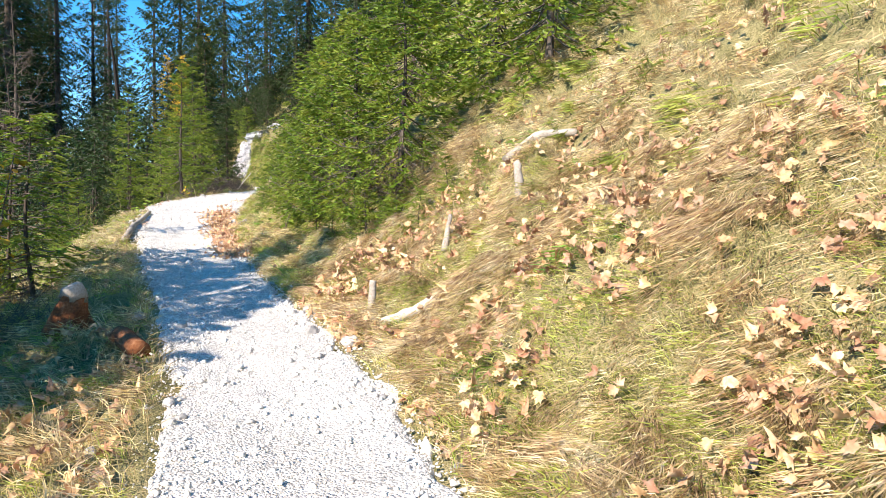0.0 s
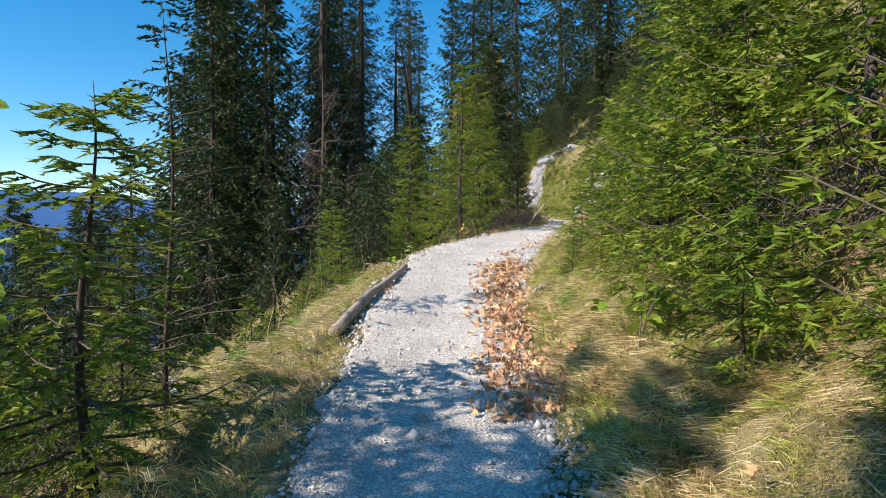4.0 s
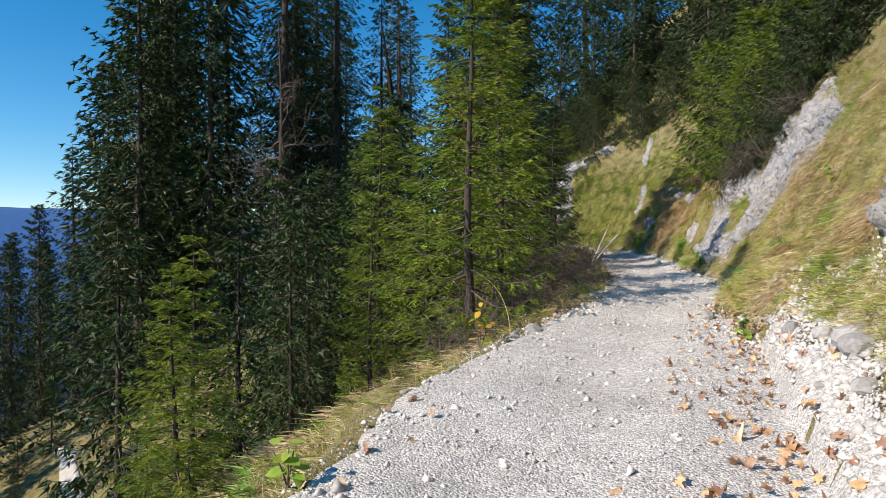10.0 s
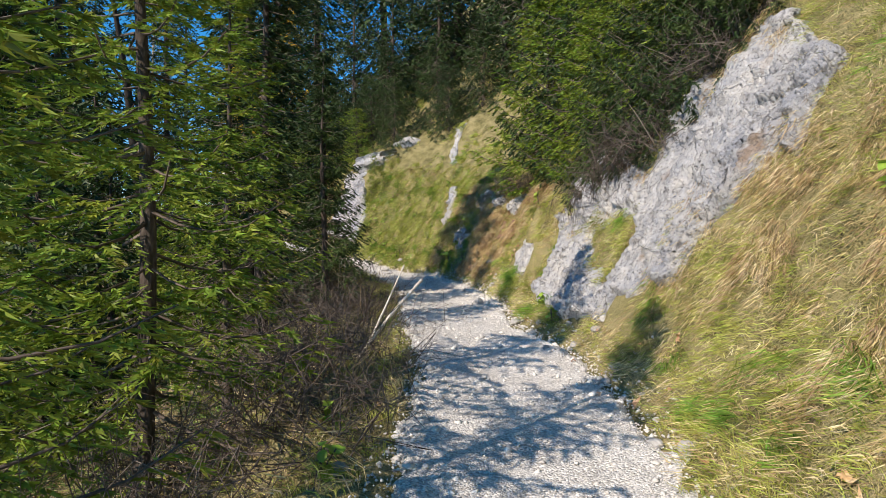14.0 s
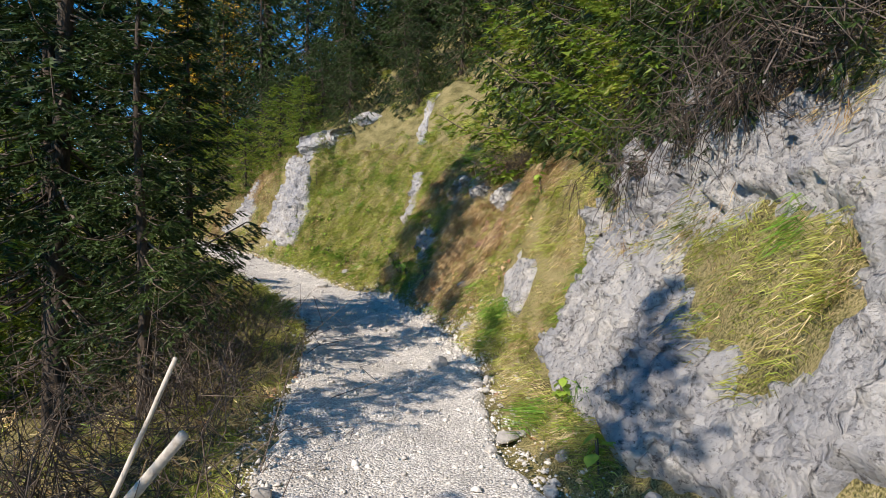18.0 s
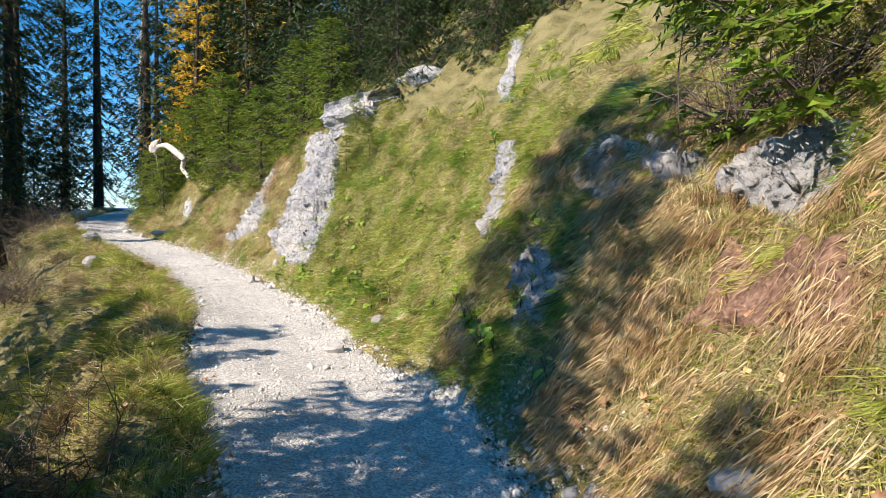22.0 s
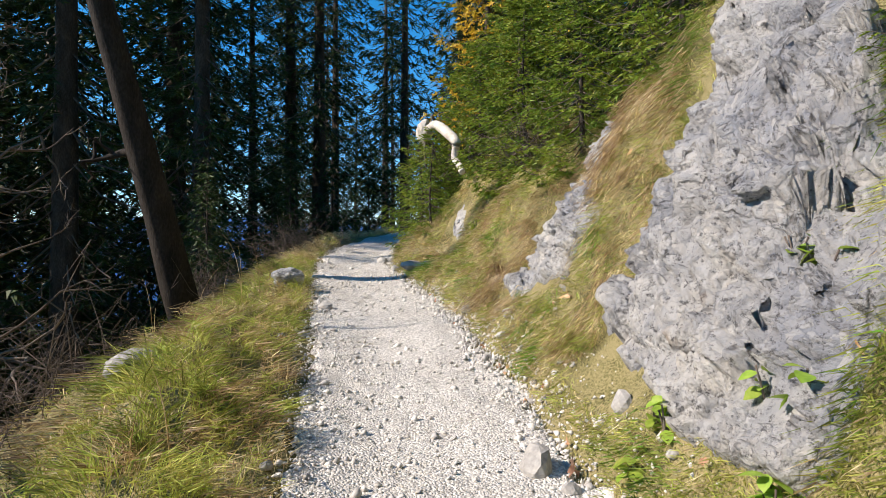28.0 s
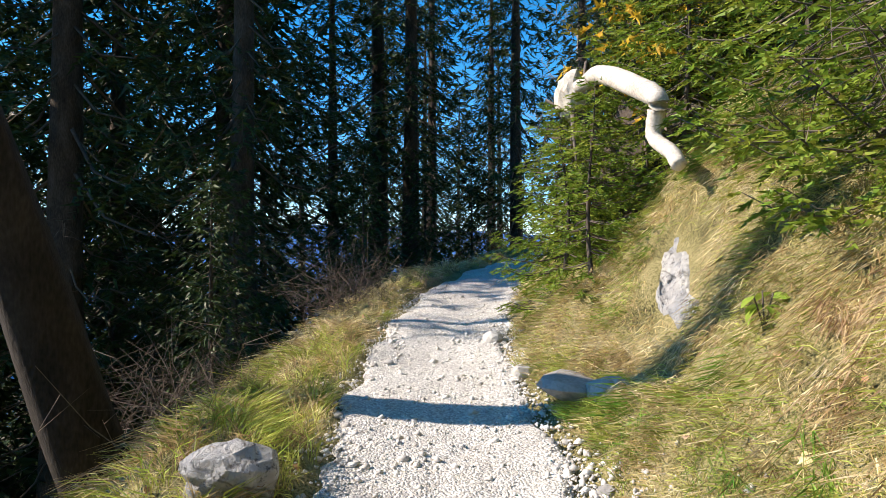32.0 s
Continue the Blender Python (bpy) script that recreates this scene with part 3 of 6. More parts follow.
def spruce_parts(H, r0, spread_, clear, whorls, per, twigs, per_twig, nlen, nwid, seed, droop=0.25, power=0.8, lean=0.0, dead=0.0, ragged=0.35, comb=0.35, segs=5, hang=0.0):
    """Arrays of a spruce: trunk, green crown, bare branch wood."""
    rng = np.random.RandomState(seed)
    zt = np.linspace(0, 1, 14)
    tp = np.stack([lean * H * zt ** 2 + 0.04 * np.sin(zt * 7 + seed), 0.04 * np.cos(zt * 5 + seed), zt * H - 0.4 * (zt == 0)], 1)
    tr = r0 * ((1 - zt) ** 0.9 + 0.03) * (1 + 0.5 * np.exp(-zt * 25))
    trunk = tube(tp, tr, 9, rng, 0.08)
    B, W, Ls, Ws, wood_v, wood_f, off = [], [], [], [], [], [], 0
    for k in range(whorls):
        f = clear + (1 - clear) * (k + rng.uniform(-0.3, 0.3)) / whorls
        f = min(max(f, 0.02), 0.985)
        L0 = spread_ * (1 - f) ** power * min(1, 0.55 + 2.5 * (f - clear)) + 0.05
        f0 = f
        n = max(2, int(per + rng.randint(-1, 2)))
        a0 = rng.uniform(0, 6.28)
        for b in range(n):
            f = min(max(f0 + rng.uniform(-0.6, 0.6) * (1 - clear) / whorls, 0.01), 0.985)
            origin = np.array([np.interp(f, zt, tp[:, 0]), np.interp(f, zt, tp[:, 1]), f * H])
            L = L0 * rng.uniform(1 - ragged, 1 + ragged * 0.4)
            a = a0 + 6.28 * b / n + rng.uniform(-0.3, 0.3)
            tt = np.linspace(0, 1, segs)
            rise = 0.25 * (f - 0.35)
            z = L * (rise * tt - droop * np.sin(tt * 2.4) * (1.15 - f) + 0.12 * tt ** 3)
            r = L * tt
            bp = origin + np.stack([r * math.cos(a), r * math.sin(a), z], 1)
            v, q = tube(bp, 0.028 * L * (1 - tt * 0.85) * 0.35 + 0.004, 3, cap=False)
            wood_v.append(v)
            wood_f.append(q + off)
            off += len(v)
            bare = f < clear + dead
            if bare:
                for _ in range(5):
                    q0 = rng.uniform(0.2, 1)
                    st = np.array([np.interp(q0, tt, bp[:, i]) for i in range(3)])
                    dv = np.array([math.cos(a + rng.uniform(-1, 1)), math.sin(a + rng.uniform(-1, 1)), rng.uniform(-0.6, 0.1)])
                    v, q = tube(np.stack([st, st + dv * L * 0.16, st + dv * L * 0.3 + [0, 0, -0.05 * L]]), [0.006, 0.004, 0.002], 3, cap=False)
                    wood_v.append(v)
                    wood_f.append(q + off)
                    off += len(v)
                if rng.rand() < 0.7:
                    continue
            nt = max(3, int(twigs * (0.35 + 0.65 * L / spread_)))
            ft = np.linspace(0.22, 1.0, nt) + rng.uniform(-0.03, 0.03, nt)
            ft = np.clip(ft, 0.12, 1)
            sd = np.where(np.arange(nt) % 2 == 0, 1, -1)
            st = np.stack([np.interp(ft, tt, bp[:, i]) for i in range(3)], 1)
            tl = (0.38 * L * (1.05 - ft) + 0.09 + 0.05 * spread_ / 3) * rng.uniform(0.7, 1.2, nt)
            an = a + sd * rng.uniform(0.5, 1.0, nt)
            an[-1] = a
            tw = np.stack([np.cos(an), np.sin(an), -rng.uniform(0.05, 0.55, nt) * (1.2 - f) - hang * rng.uniform(0.3, 1.2, nt)], 1)
            tw /= np.linalg.norm(tw, axis=1)[:, None]
            m = per_twig
            qq = (np.arange(m) + 0.5) / m
            base = st[:, None] + tw[:, None] * (tl[:, None] * qq[None])[..., None]
            base = base + np.array([0, 0, -1]) * (0.18 * tl[:, None] * qq[None] ** 2)[..., None]
            jit = rng.normal(size=base.shape) * comb
            sgn = np.where(np.arange(m) % 2 == 0, 1.0, -1.0)[None, :, None]
            perp = np.stack([-tw[:, 1], tw[:, 0], np.zeros(nt)], 1)
            way = tw[:, None] * 1.0 + perp[:, None] * sgn * 0.8 + jit
            way /= np.linalg.norm(way, axis=2)[..., None]
            B.append(base.reshape(-1, 3))
            W.append(way.reshape(-1, 3))
            cnt = nt * m
            Ls.append(nlen * rng.uniform(0.6, 1.25, cnt))
            Ws.append(nwid * rng.uniform(0.7, 1.2, cnt))
    B, W, Ls, Ws = np.vstack(B), np.vstack(W), np.concatenate(Ls), np.concatenate(Ws)
    return trunk, needles_of(B, W, Ls, Ws, rng), (np.vstack(wood_v), np.vstack(wood_f))


def quad_mesh(name, vf, mat, smooth=True):
    v, f = vf
    flat, sizes = [], []
    for q in f.tolist():
        if q[0] == q[3]:
            q = q[:3]
        flat += q
        sizes.append(len(q))
    return mesh_from(name, v, flat, sizes, mat, smooth)


def spruce(label, needle_mat, category="spruce", name="spruce_tree", group="spruces", **k):
    trunk, crown, wood = spruce_parts(**k)
    root = tagged(new(name), label, category, group)
    part("trunk", quad_mesh("trunk", trunk, M_BARK), root)
    tagged(part("crown", tris("crown", *crown, needle_mat), root, "layered needle boughs"), kind="stuff")
    tagged(part("branchwood", quad_mesh("branchwood", wood, M_TWIG), root, "thin grey-brown boughs and twigs"), kind="stuff")
    return root


def stand(proto, s, lat, scale=1.0, turn=0.0, sink=0.15, tilt=(0, 0), label=""):
    x, y = land_xy(s, lat)
    m = pose(float(x), float(y), float(land_h(s, lat)) - sink, tilt[0], tilt[1], turn) @ Matrix.Diagonal((scale, scale, scale, 1))
    ob = copy_thing(proto, m)
    if label:
        tagged(ob, label)
    return ob


def drop(proto):
    for o in (*proto.children_recursive, proto):
        bpy.data.objects.remove(o)


def stand_at(proto, x, y, scale=1.0, turn=0.0, sink=0.15, tilt=(0, 0), label="", z=None):
    h = land_z(x, y) - sink if z is None else z
    ob = copy_thing(proto, pose(x, y, h, tilt[0], tilt[1], turn) @ Matrix.Diagonal((scale, scale, scale, 1)))
    return tagged(ob, label)


far = dict(twigs=10, per_twig=9, nlen=0.33, nwid=0.11, comb=0.4, segs=3, power=0.62, hang=0.55)
TALL_A = spruce("tall dark green Norway spruce on the slope", M_NEEDLE, H=22, r0=0.26, spread_=4.3, clear=0.02, whorls=46, per=6, seed=3, dead=0.01, droop=0.5, ragged=0.45, **far)
TALL_B = spruce("tall dark green Norway spruce with ragged boughs", M_NEEDLE, H=24, r0=0.28, spread_=4.2, clear=0.03, whorls=46, per=6, seed=8, dead=0.04, ragged=0.6, droop=0.65, **far)
POLE = spruce("tall forest spruce with a bare lower trunk and dead twigs", M_NEEDLE, H=23, r0=0.27, spread_=3.4, clear=0.06, whorls=44, per=4, seed=14, dead=0.14, ragged=0.6, droop=0.5, **{**far, "nwid": 0.075, "per_twig": 8})
SMALL = spruce("young dark green spruce on the slope", M_NEEDLE, H=22, r0=0.26, spread_=5.0, clear=0.0, whorls=30, per=5, seed=5, droop=0.4, ragged=0.4, **{**far, "twigs": 8, "per_twig": 5, "nlen": 0.62, "nwid": 0.2})
POLE_NEAR = spruce("tall forest spruce with a bare lower trunk and dead twigs", M_NEEDLE, H=23, r0=0.27, spread_=3.2, clear=0.08, whorls=40, per=4, seed=15, dead=0.16, ragged=0.6, droop=0.45, twigs=14, per_twig=16, nlen=0.17, nwid=0.045, comb=0.4, segs=4, power=0.62, hang=0.4)
near = dict(twigs=18, per_twig=20, nlen=0.085, nwid=0.023)
MID = spruce("half-grown green spruce beside the trail", M_NEEDLE_Y, H=7.0, r0=0.085, spread_=1.9, clear=0.05, whorls=25, per=5, seed=21, dead=0.05, droop=0.16, ragged=0.45, comb=0.25, **near)
MID_D = spruce("half-grown spruce with dead grey lower twigs", M_NEEDLE_Y, H=7.5, r0=0.09, spread_=1.85, clear=0.05, whorls=25, per=5, seed=27, dead=0.16, droop=0.22, ragged=0.5, comb=0.28, **near)
SHADY = spruce("dark half-grown spruce with drooping dead lower boughs", M_NEEDLE, H=7.2, r0=0.095, spread_=1.55, clear=0.08, whorls=26, per=5, seed=63, dead=0.2, droop=0.3, ragged=0.45, comb=0.3, hang=0.25, **near)
BUSHY = spruce("dense bushy spruce on the bank above the trail", M_NEEDLE_Y, H=5.0, r0=0.07, spread_=2.1, clear=0.0, whorls=19, per=6, twigs=15, per_twig=12, nlen=0.125, nwid=0.042, seed=29, droop=0.3, power=0.6, comb=0.35)
# the bushy spruce in darker needles, which stand in for shade above the rock
GLOOM = spruce("drooping spruce bush over the rock, needles darkened in place of shade", M_NEEDLE, H=5.0, r0=0.07, spread_=2.1, clear=0.0, whorls=19, per=6, twigs=15, per_twig=12, nlen=0.125, nwid=0.042, seed=30, droop=0.5, power=0.6, comb=0.35, hang=0.7)
YOUNG = spruce("young bright green spruce on the bank", M_NEEDLE_Y, H=2.6, r0=0.035, spread_=1.0, clear=0.02, whorls=14, per=5, twigs=12, per_twig=16, nlen=0.07, nwid=0.02, seed=33, droop=0.12, power=0.7, comb=0.28)
SPARSE = spruce("thin young spruce sapling with an open crown", M_NEEDLE, H=4.6, r0=0.035, spread_=1.15, clear=0.03, whorls=14, per=4, twigs=10, per_twig=34, nlen=0.045, nwid=0.016, seed=41, droop=-0.16, power=0.75, comb=0.55)
LARCH = spruce("larch in yellow autumn colour", M_LARCH, "larch", "larch_tree", "larches", H=9, r0=0.11, spread_=2.0, clear=0.10, whorls=24, per=4, twigs=11, per_twig=9, nlen=0.13, nwid=0.06, seed=52, ragged=0.6, comb=0.8)


def bare_tree(label, H, r0, seed, levels=3, up=0.55, name="bare_tree", category="tree", reach=0.33, count=22, mat=None):
    """A leafless tree: a trunk, limbs, and the fine twigs as one part."""
    rng = np.random.RandomState(seed)
    root = tagged(new(name), label, category)
    zt = np.linspace(0, 1, 12)
    tp = np.stack([0.008 * H * np.sin(zt * 5 + seed), 0.008 * H * np.cos(zt * 4 + seed) - 0.008 * H * math.cos(seed), zt * H - 0.3 * (zt == 0)], 1)
    part("trunk", quad_mesh("trunk", tube(tp, r0 * (1 - zt * 0.93), 8, rng, 0.1), mat or M_BARK), root)
    limbs, twigs = [], []

    def grow(p, way, L, r, lev):
        n = 6
        pts = [p]
        w = way
        for i in range(n):
            w = w + rng.normal(size=3) * 0.22 + np.array([0, 0, 0.05])
            w /= np.linalg.norm(w)
            pts.append(pts[-1] + w * L / n)
        pts = np.array(pts)
        (limbs if lev == 0 else twigs).append(tube(pts, r * np.linspace(1, 0.25, n + 1), 4 if lev else 5, cap=False))
        if lev < levels:
            for _ in range(5 if lev == 0 else 4):
                k = rng.randint(1, n + 1)
                ww = w * 0.4 + rng.normal(size=3) * 0.75
                grow(pts[k], ww / np.linalg.norm(ww), L * rng.uniform(0.3, 0.55), r * 0.45, lev + 1)

    for i in range(count):
        f = rng.uniform(0.18, 0.97)
        a = rng.uniform(0, 6.28)
        p = np.array([np.interp(f, zt, tp[:, j]) for j in range(3)])
        grow(p, np.array([math.cos(a), math.sin(a), up + 0.5 * f]) / 1.3, H * reach * (1.1 - f) * rng.uniform(0.6, 1.1), r0 * 0.35 * (1.1 - f), 0)
    for l in limbs:
        part("limb", quad_mesh("limb", l, mat or M_TWIG), root)
    v, f, o = [], [], 0
    for a, b in twigs:
        v.append(a)
        f.append(b + o)
        o += len(a)
    if v:
        tagged(part("twig_spray", quad_mesh("twig_spray", (np.vstack(v), np.vstack(f)), mat or M_TWIG), root, "fine leafless twigs"), kind="stuff")
    return root

# ---- where the trees stand ----
# beside the trail on the downhill side: s, lat, scale, turn
stand(MID, 23.0, -1.95, 0.75, 20)
for s, lat, k, a in ((24.9, -3.3, 0.62, 100), (26.4, -4.9, 0.6, 15), (20.6, -4.0, 0.42, 210), (22.0, -5.4, 0.6, 60)):
    stand(MID, s, lat, k, a)
for s, lat, k, a in ((25.5, -2.3, 0.82, 200), (1.2, -5.2, 0.9, 50), (2.6, -5.8, 0.9, 150), (-0.6, -5.0, 0.8, 250), (28.6, -2.7, 0.7, 300), (34.2, -3.4, 0.5, 250), (29.0, -5.6, 0.9, 30)):
    stand(MID_D, s, lat, k, a)
for s, lat, k, a in ((6.2, -5.6, 0.4, 30), (4.9, -5.9, 0.38, 100)):
    stand(TALL_A, s, lat, k, a, label="slim dark green spruce shading the trail")
for s, lat, k in ((44, -23, 0.55), (48, -25, 0.6), (39, -22.5, 0.4), (52, -23, 0.6), (36, -24, 0.45), (42, -28, 0.6), (33, -20.5, 0.3), (46, -30, 0.6)):
    stand(SMALL, s, lat, k, s * 50)
for s, lat, k, a in ((37.3, -3.5, 0.56, 40), (38.7, -3.6, 0.54, 200), (36.6, -4.4, 0.62, 0), (38.2, -4.6, 0.8, 90), (35.2, -4.2, 0.6, 180), (40.0, -4.8, 0.78, 270), (41.6, -5.0, 0.6, 45)):
    stand(MID, s, lat, k, a)
for s, lat, k in ((37.4, -6.2, 0.36), (39.2, -6.6, 0.36), (41.0, -6.8, 0.36), (42.6, -7.0, 0.36)):
    stand(SMALL, s, lat, k, s * 40)
for s, lat, k, a in ((31.3, -1.95, 0.6, 30), (33.4, -2.0, 0.6, 90), (32.6, -3.0, 1.2, 160), (33.4, -3.3, 1.25, 260), (53.6, 1.9, 0.6, 20), (54.8, 2.3, 0.65, 90), (52.6, 2.9, 0.65, 200)):
    stand(SHADY, s, lat, k, a)
stand(SPARSE, 12.9, -2.75, 1.0, 0)
stand(SPARSE, 14.2, -3.9, 0.75, 120)
for s, lat, k, a in ((6.2, -3.6, 0.62, 0), (9.6, -3.6, 0.5, 140), (4.6, -3.4, 0.6, 75), (3.0, -4.6, 0.8, 10), (5.2, -4.4, 1.05, 230), (6.6, -5.0, 1.2, 100), (3.6, -5.2, 1.05, 20), (7.8, -5.6, 1.2, 300), (13.0, -3.3, 0.36, 60), (11.6, -3.8, 0.42, 200)):
    stand(MID_D, s, lat, k, a)
for s, lat, k in ((13.8, -14.5, 0.23), (18.7, -12.1, 0.22), (38.0, -8.5, 0.26), (42.7, -6.1, 0.22), (31.9, -6.2, 0.32), (32.6, -10.7, 0.15), (33.6, -5.6, 0.26), (16.4, -11.6, 0.24), (44.4, -9.7, 0.33),
                  (30.9, -8.4, 0.26), (29.5, -7.0, 0.22), (14.4, -10.8, 0.16), (12.6, -10.1, 0.15), (43.3, -8.0, 0.33), (16.7, -8.3, 0.15), (35.1, -7.2, 0.16), (24.6, -5.6, 0.2), (26.0, -6.0, 0.24)):
    stand(SMALL, s, lat, k, s * 70)
# bank above the first bend
for s, lat, k, a in ((8.4, 2.7, 0.7, 10), (10.0, 2.5, 0.62, 70), (11.6, 2.5, 0.62, 100), (13.0, 2.8, 0.65, 130), (7.6, 4.6, 0.9, 190), (10.4, 5.2, 1.0, 250), (13.6, 4.8, 0.9, 300), (12.5, 2.1, 0.36, 140), (13.9, 2.1, 0.34, 260), (15.0, 2.5, 0.34, 330), (13.2, 2.5, 0.42, 80), (11.5, 2.2, 0.4, 20), (17.3, 2.2, 0.3, 90), (16.5, 2.5, 0.34, 200)):
    stand(BUSHY, s, lat, k, a)
for s, lat, k, a in ((13.6, 1.8, 0.36, 0), (16.2, 2.4, 0.3, 160)):
    stand(YOUNG, s, lat, k, a)
# bank above the rocks
for s, lat, k, a in ((31.6, 2.7, 0.75, 0), (30.3, 3.5, 0.85, 60), (33.0, 3.0, 0.85, 120), (34.5, 2.75, 0.8, 200), (29.0, 4.6, 0.9, 260), (35.7, 3.6, 0.8, 20), (27.4, 5.8, 0.9, 100), (28.2, 3.1, 0.55, 150), (29.0, 2.65, 0.5, 40), (29.9, 2.4, 0.5, 220), (31.0, 2.25, 0.5, 330), (27.6, 3.9, 0.6, 90)):
    stand(GLOOM if lat > 2.9 else BUSHY, s, lat, k, a)
for s, lat, k, a in ((28.35, 2.5, 0.4, 10), (28.9, 2.3, 0.4, 200), (27.9, 2.9, 0.42, 120), (29.6, 2.15, 0.4, 70), (30.5, 2.1, 0.4, 280), (30.0, 2.6, 0.5, 30), (29.2, 2.6, 0.5, 150), (52.6, 2.1, 0.55, 60), (53.5, 1.6, 0.5, 180), (51.7, 2.5, 0.55, 300)):
    stand(GLOOM, s, lat, k, a)
for s, lat, k, a in ((43.7, 3.3, 0.55, 0), (45.0, 2.7, 0.5, 50), (46.4, 2.3, 0.45, 110), (44.4, 4.6, 0.75, 170), (48.0, 2.1, 0.5, 220), (42.2, 4.9, 0.65, 280), (41.0, 5.7, 0.65, 30), (49.4, 2.4, 0.55, 80), (47.2, 3.4, 0.6, 140), (42.6, 3.4, 0.5, 60), (43.6, 2.6, 0.42, 250), (41.4, 4.6, 0.5, 190), (50.8, 2.0, 0.5, 10), (52.2, 1.9, 0.55, 70), (45.8, 3.4, 0.6, 20)):
    stand(GLOOM if lat > 2.9 else BUSHY, s, lat, k, a)
for s, lat, k, a in ((42.9, 2.3, 0.3, 0), (42.0, 1.95, 0.34, 60), (41.6, 2.15, 0.28, 140), (42.35, 2.35, 0.3, 230), (52.4, 1.0, 0.8, 40), (53.2, 1.4, 0.8, 100), (51.4, 1.0, 0.78, 200), (50.6, 1.15, 0.7, 320), (47.9, 2.1, 0.45, 300)):
    stand(YOUNG, s, lat, k, a)
# tall trees on the downhill slope: x, y, scale, turn, kind
for x, y, k, a, p in ((-41, 38.3, 1.2, 0, 0), (-37.6, 37.6, 1.1, 50, 1), (-43.5, 41.5, 1.25, 90, 0), (-39, 42.5, 1.1, 140, 1), (-40.5, 35.5, 0.9, 210, 0), 
                      (-35, 44.5, 1.0, 250, 0), (-77, 51.5, 0.8, 0, 1), (-82, 54.5, 0.85, 70, 1), (-72, 52, 0.7, 140, 1),
                      (-68, 44, 0.75, 30, 1), (-84, 48, 0.8, 210, 1), (-45.5, 83, 1.25, 0, 1), (-36.0, 34.2, 1.1, 20, 0), (-33.5, 36.5, 1.0, 110, 1), (-24.5, 37.0, 0.3, 80, 0)):
    stand_at((TALL_A, TALL_B)[p], x, y, k, a)
for x, y, k, a in ((-45, 43.3, 1.1, 60), (-50, 45.8, 1.0, 100), (-38.7, 49, 0.9, 150), (-51, 53, 1, 220), (-40, 54, 1, 270), (-43, 59.6, 1, 300),
                   (-45, 54.5, 1.05, 20), (-48, 59, 1, 80), (-56, 49, 1, 10), (-47, 49.5, 0.95, 200), (-54, 60, 1.1, 90), (-41, 65, 1, 30), (-60, 55, 1, 120), (-50, 66, 1, 250),
                   (-35.5, 54.5, 0.9, 310), (-37.5, 60, 1, 130), (-62, 46, 1, 190), (-44, 72, 1.1, 40), (-57, 68, 1, 350)):
    stand_at(POLE, x, y, k, a)
# tall trees above the trail: s, lat, scale, turn, kind
for s, lat, k, a, p in ((36, 8.2, 0.75, 0, 0), (40, 8.8, 0.8, 40, 1), (44, 8, 0.75, 80, 0), (31.5, 7.5, 0.7, 120, 1), (48, 7, 0.7, 160, 0), (27, 9.5, 0.75, 200, 1), (52, 5.5, 0.75, 240, 0),
                        (56, 4.5, 0.8, 280, 1), (34, 12, 0.9, 20, 1), (38.5, 13, 0.9, 70, 0), (43, 13, 0.9, 110, 1), (29, 14, 0.9, 300, 0), (60, 3.4, 0.8, 330, 1), (23, 12, 0.8, 30, 0), (18, 9, 0.6, 150, 1)):
    stand((TALL_A, TALL_B)[p], s, lat, k, a)
# young trees filling the slopes: s, lat, scale, turn
for s, lat, k, a in ((29.5, 6.2, 0.34, 10), (31.0, 5.2, 0.3, 60), (33.0, 5.4, 0.34, 110), (34.6, 6.4, 0.38, 150), (36.6, 5.6, 0.34, 220), (38.2, 6.6, 0.4, 270), (40.0, 6.4, 0.36, 320), (41.6, 7.4, 0.4, 15),
                     (43.6, 6.6, 0.38, 75), (45.6, 5.8, 0.36, 130), (47.6, 5.2, 0.34, 190), (49.6, 4.4, 0.34, 240), (51.4, 3.6, 0.3, 290), (53.6, 3.2, 0.32, 340), (26.0, 7.6, 0.4, 45), (24.0, 8.6, 0.4, 95),
                     (55.4, 2.6, 0.3, 145), (33.8, 8.6, 0.5, 195), (37.2, 10, 0.5, 245), (42, 10.4, 0.5, 295), (46.4, 9, 0.5, 345), (30, 10.4, 0.5, 25), (20.8, 8.8, 0.4, 85), (58, 3.0, 0.36, 130),
                     (16.0, -6.5, 0.2, 0), (23.4, -8.5, 0.28, 150), (26, -7.5, 0.26, 200), (31.5, -8, 0.3, 300), (13, -8, 0.22, 30), (10, -7, 0.22, 290), (36.5, -7.5, 0.3, 340), (38.5, -10, 0.4, 35)):
    stand(SMALL, s, lat, k, a)
for x, y, k, a in ((-52, 36, 0.55, 0), (-58, 41, 0.7, 40), (-64, 36, 0.8, 80), (-49, 30, 0.5, 120), (-56, 29, 0.6, 160), (-70, 40, 0.8, 200), (-63, 50, 0.75, 240), (-78, 44, 0.9, 280), (-46, 26, 0.5, 320), (-60, 24, 0.7, 20), (-90, 52, 0.9, 60), (-74, 60, 0.8, 100)):
    stand_at(TALL_B, x, y, k, a)
for s, lat, k, a in ((9.0, 2.2, 0.5, 10), (10.2, 1.9, 0.45, 50), (8.0, 2.0, 0.4, 90), (11.2, 2.1, 0.5, 130), (13.2, 2.3, 0.55, 170), (15.2, 1.8, 0.4, 210), (10.8, 2.6, 0.6, 250), (14.4, 1.6, 0.3, 290)):
    stand(YOUNG, s, lat, k, a)
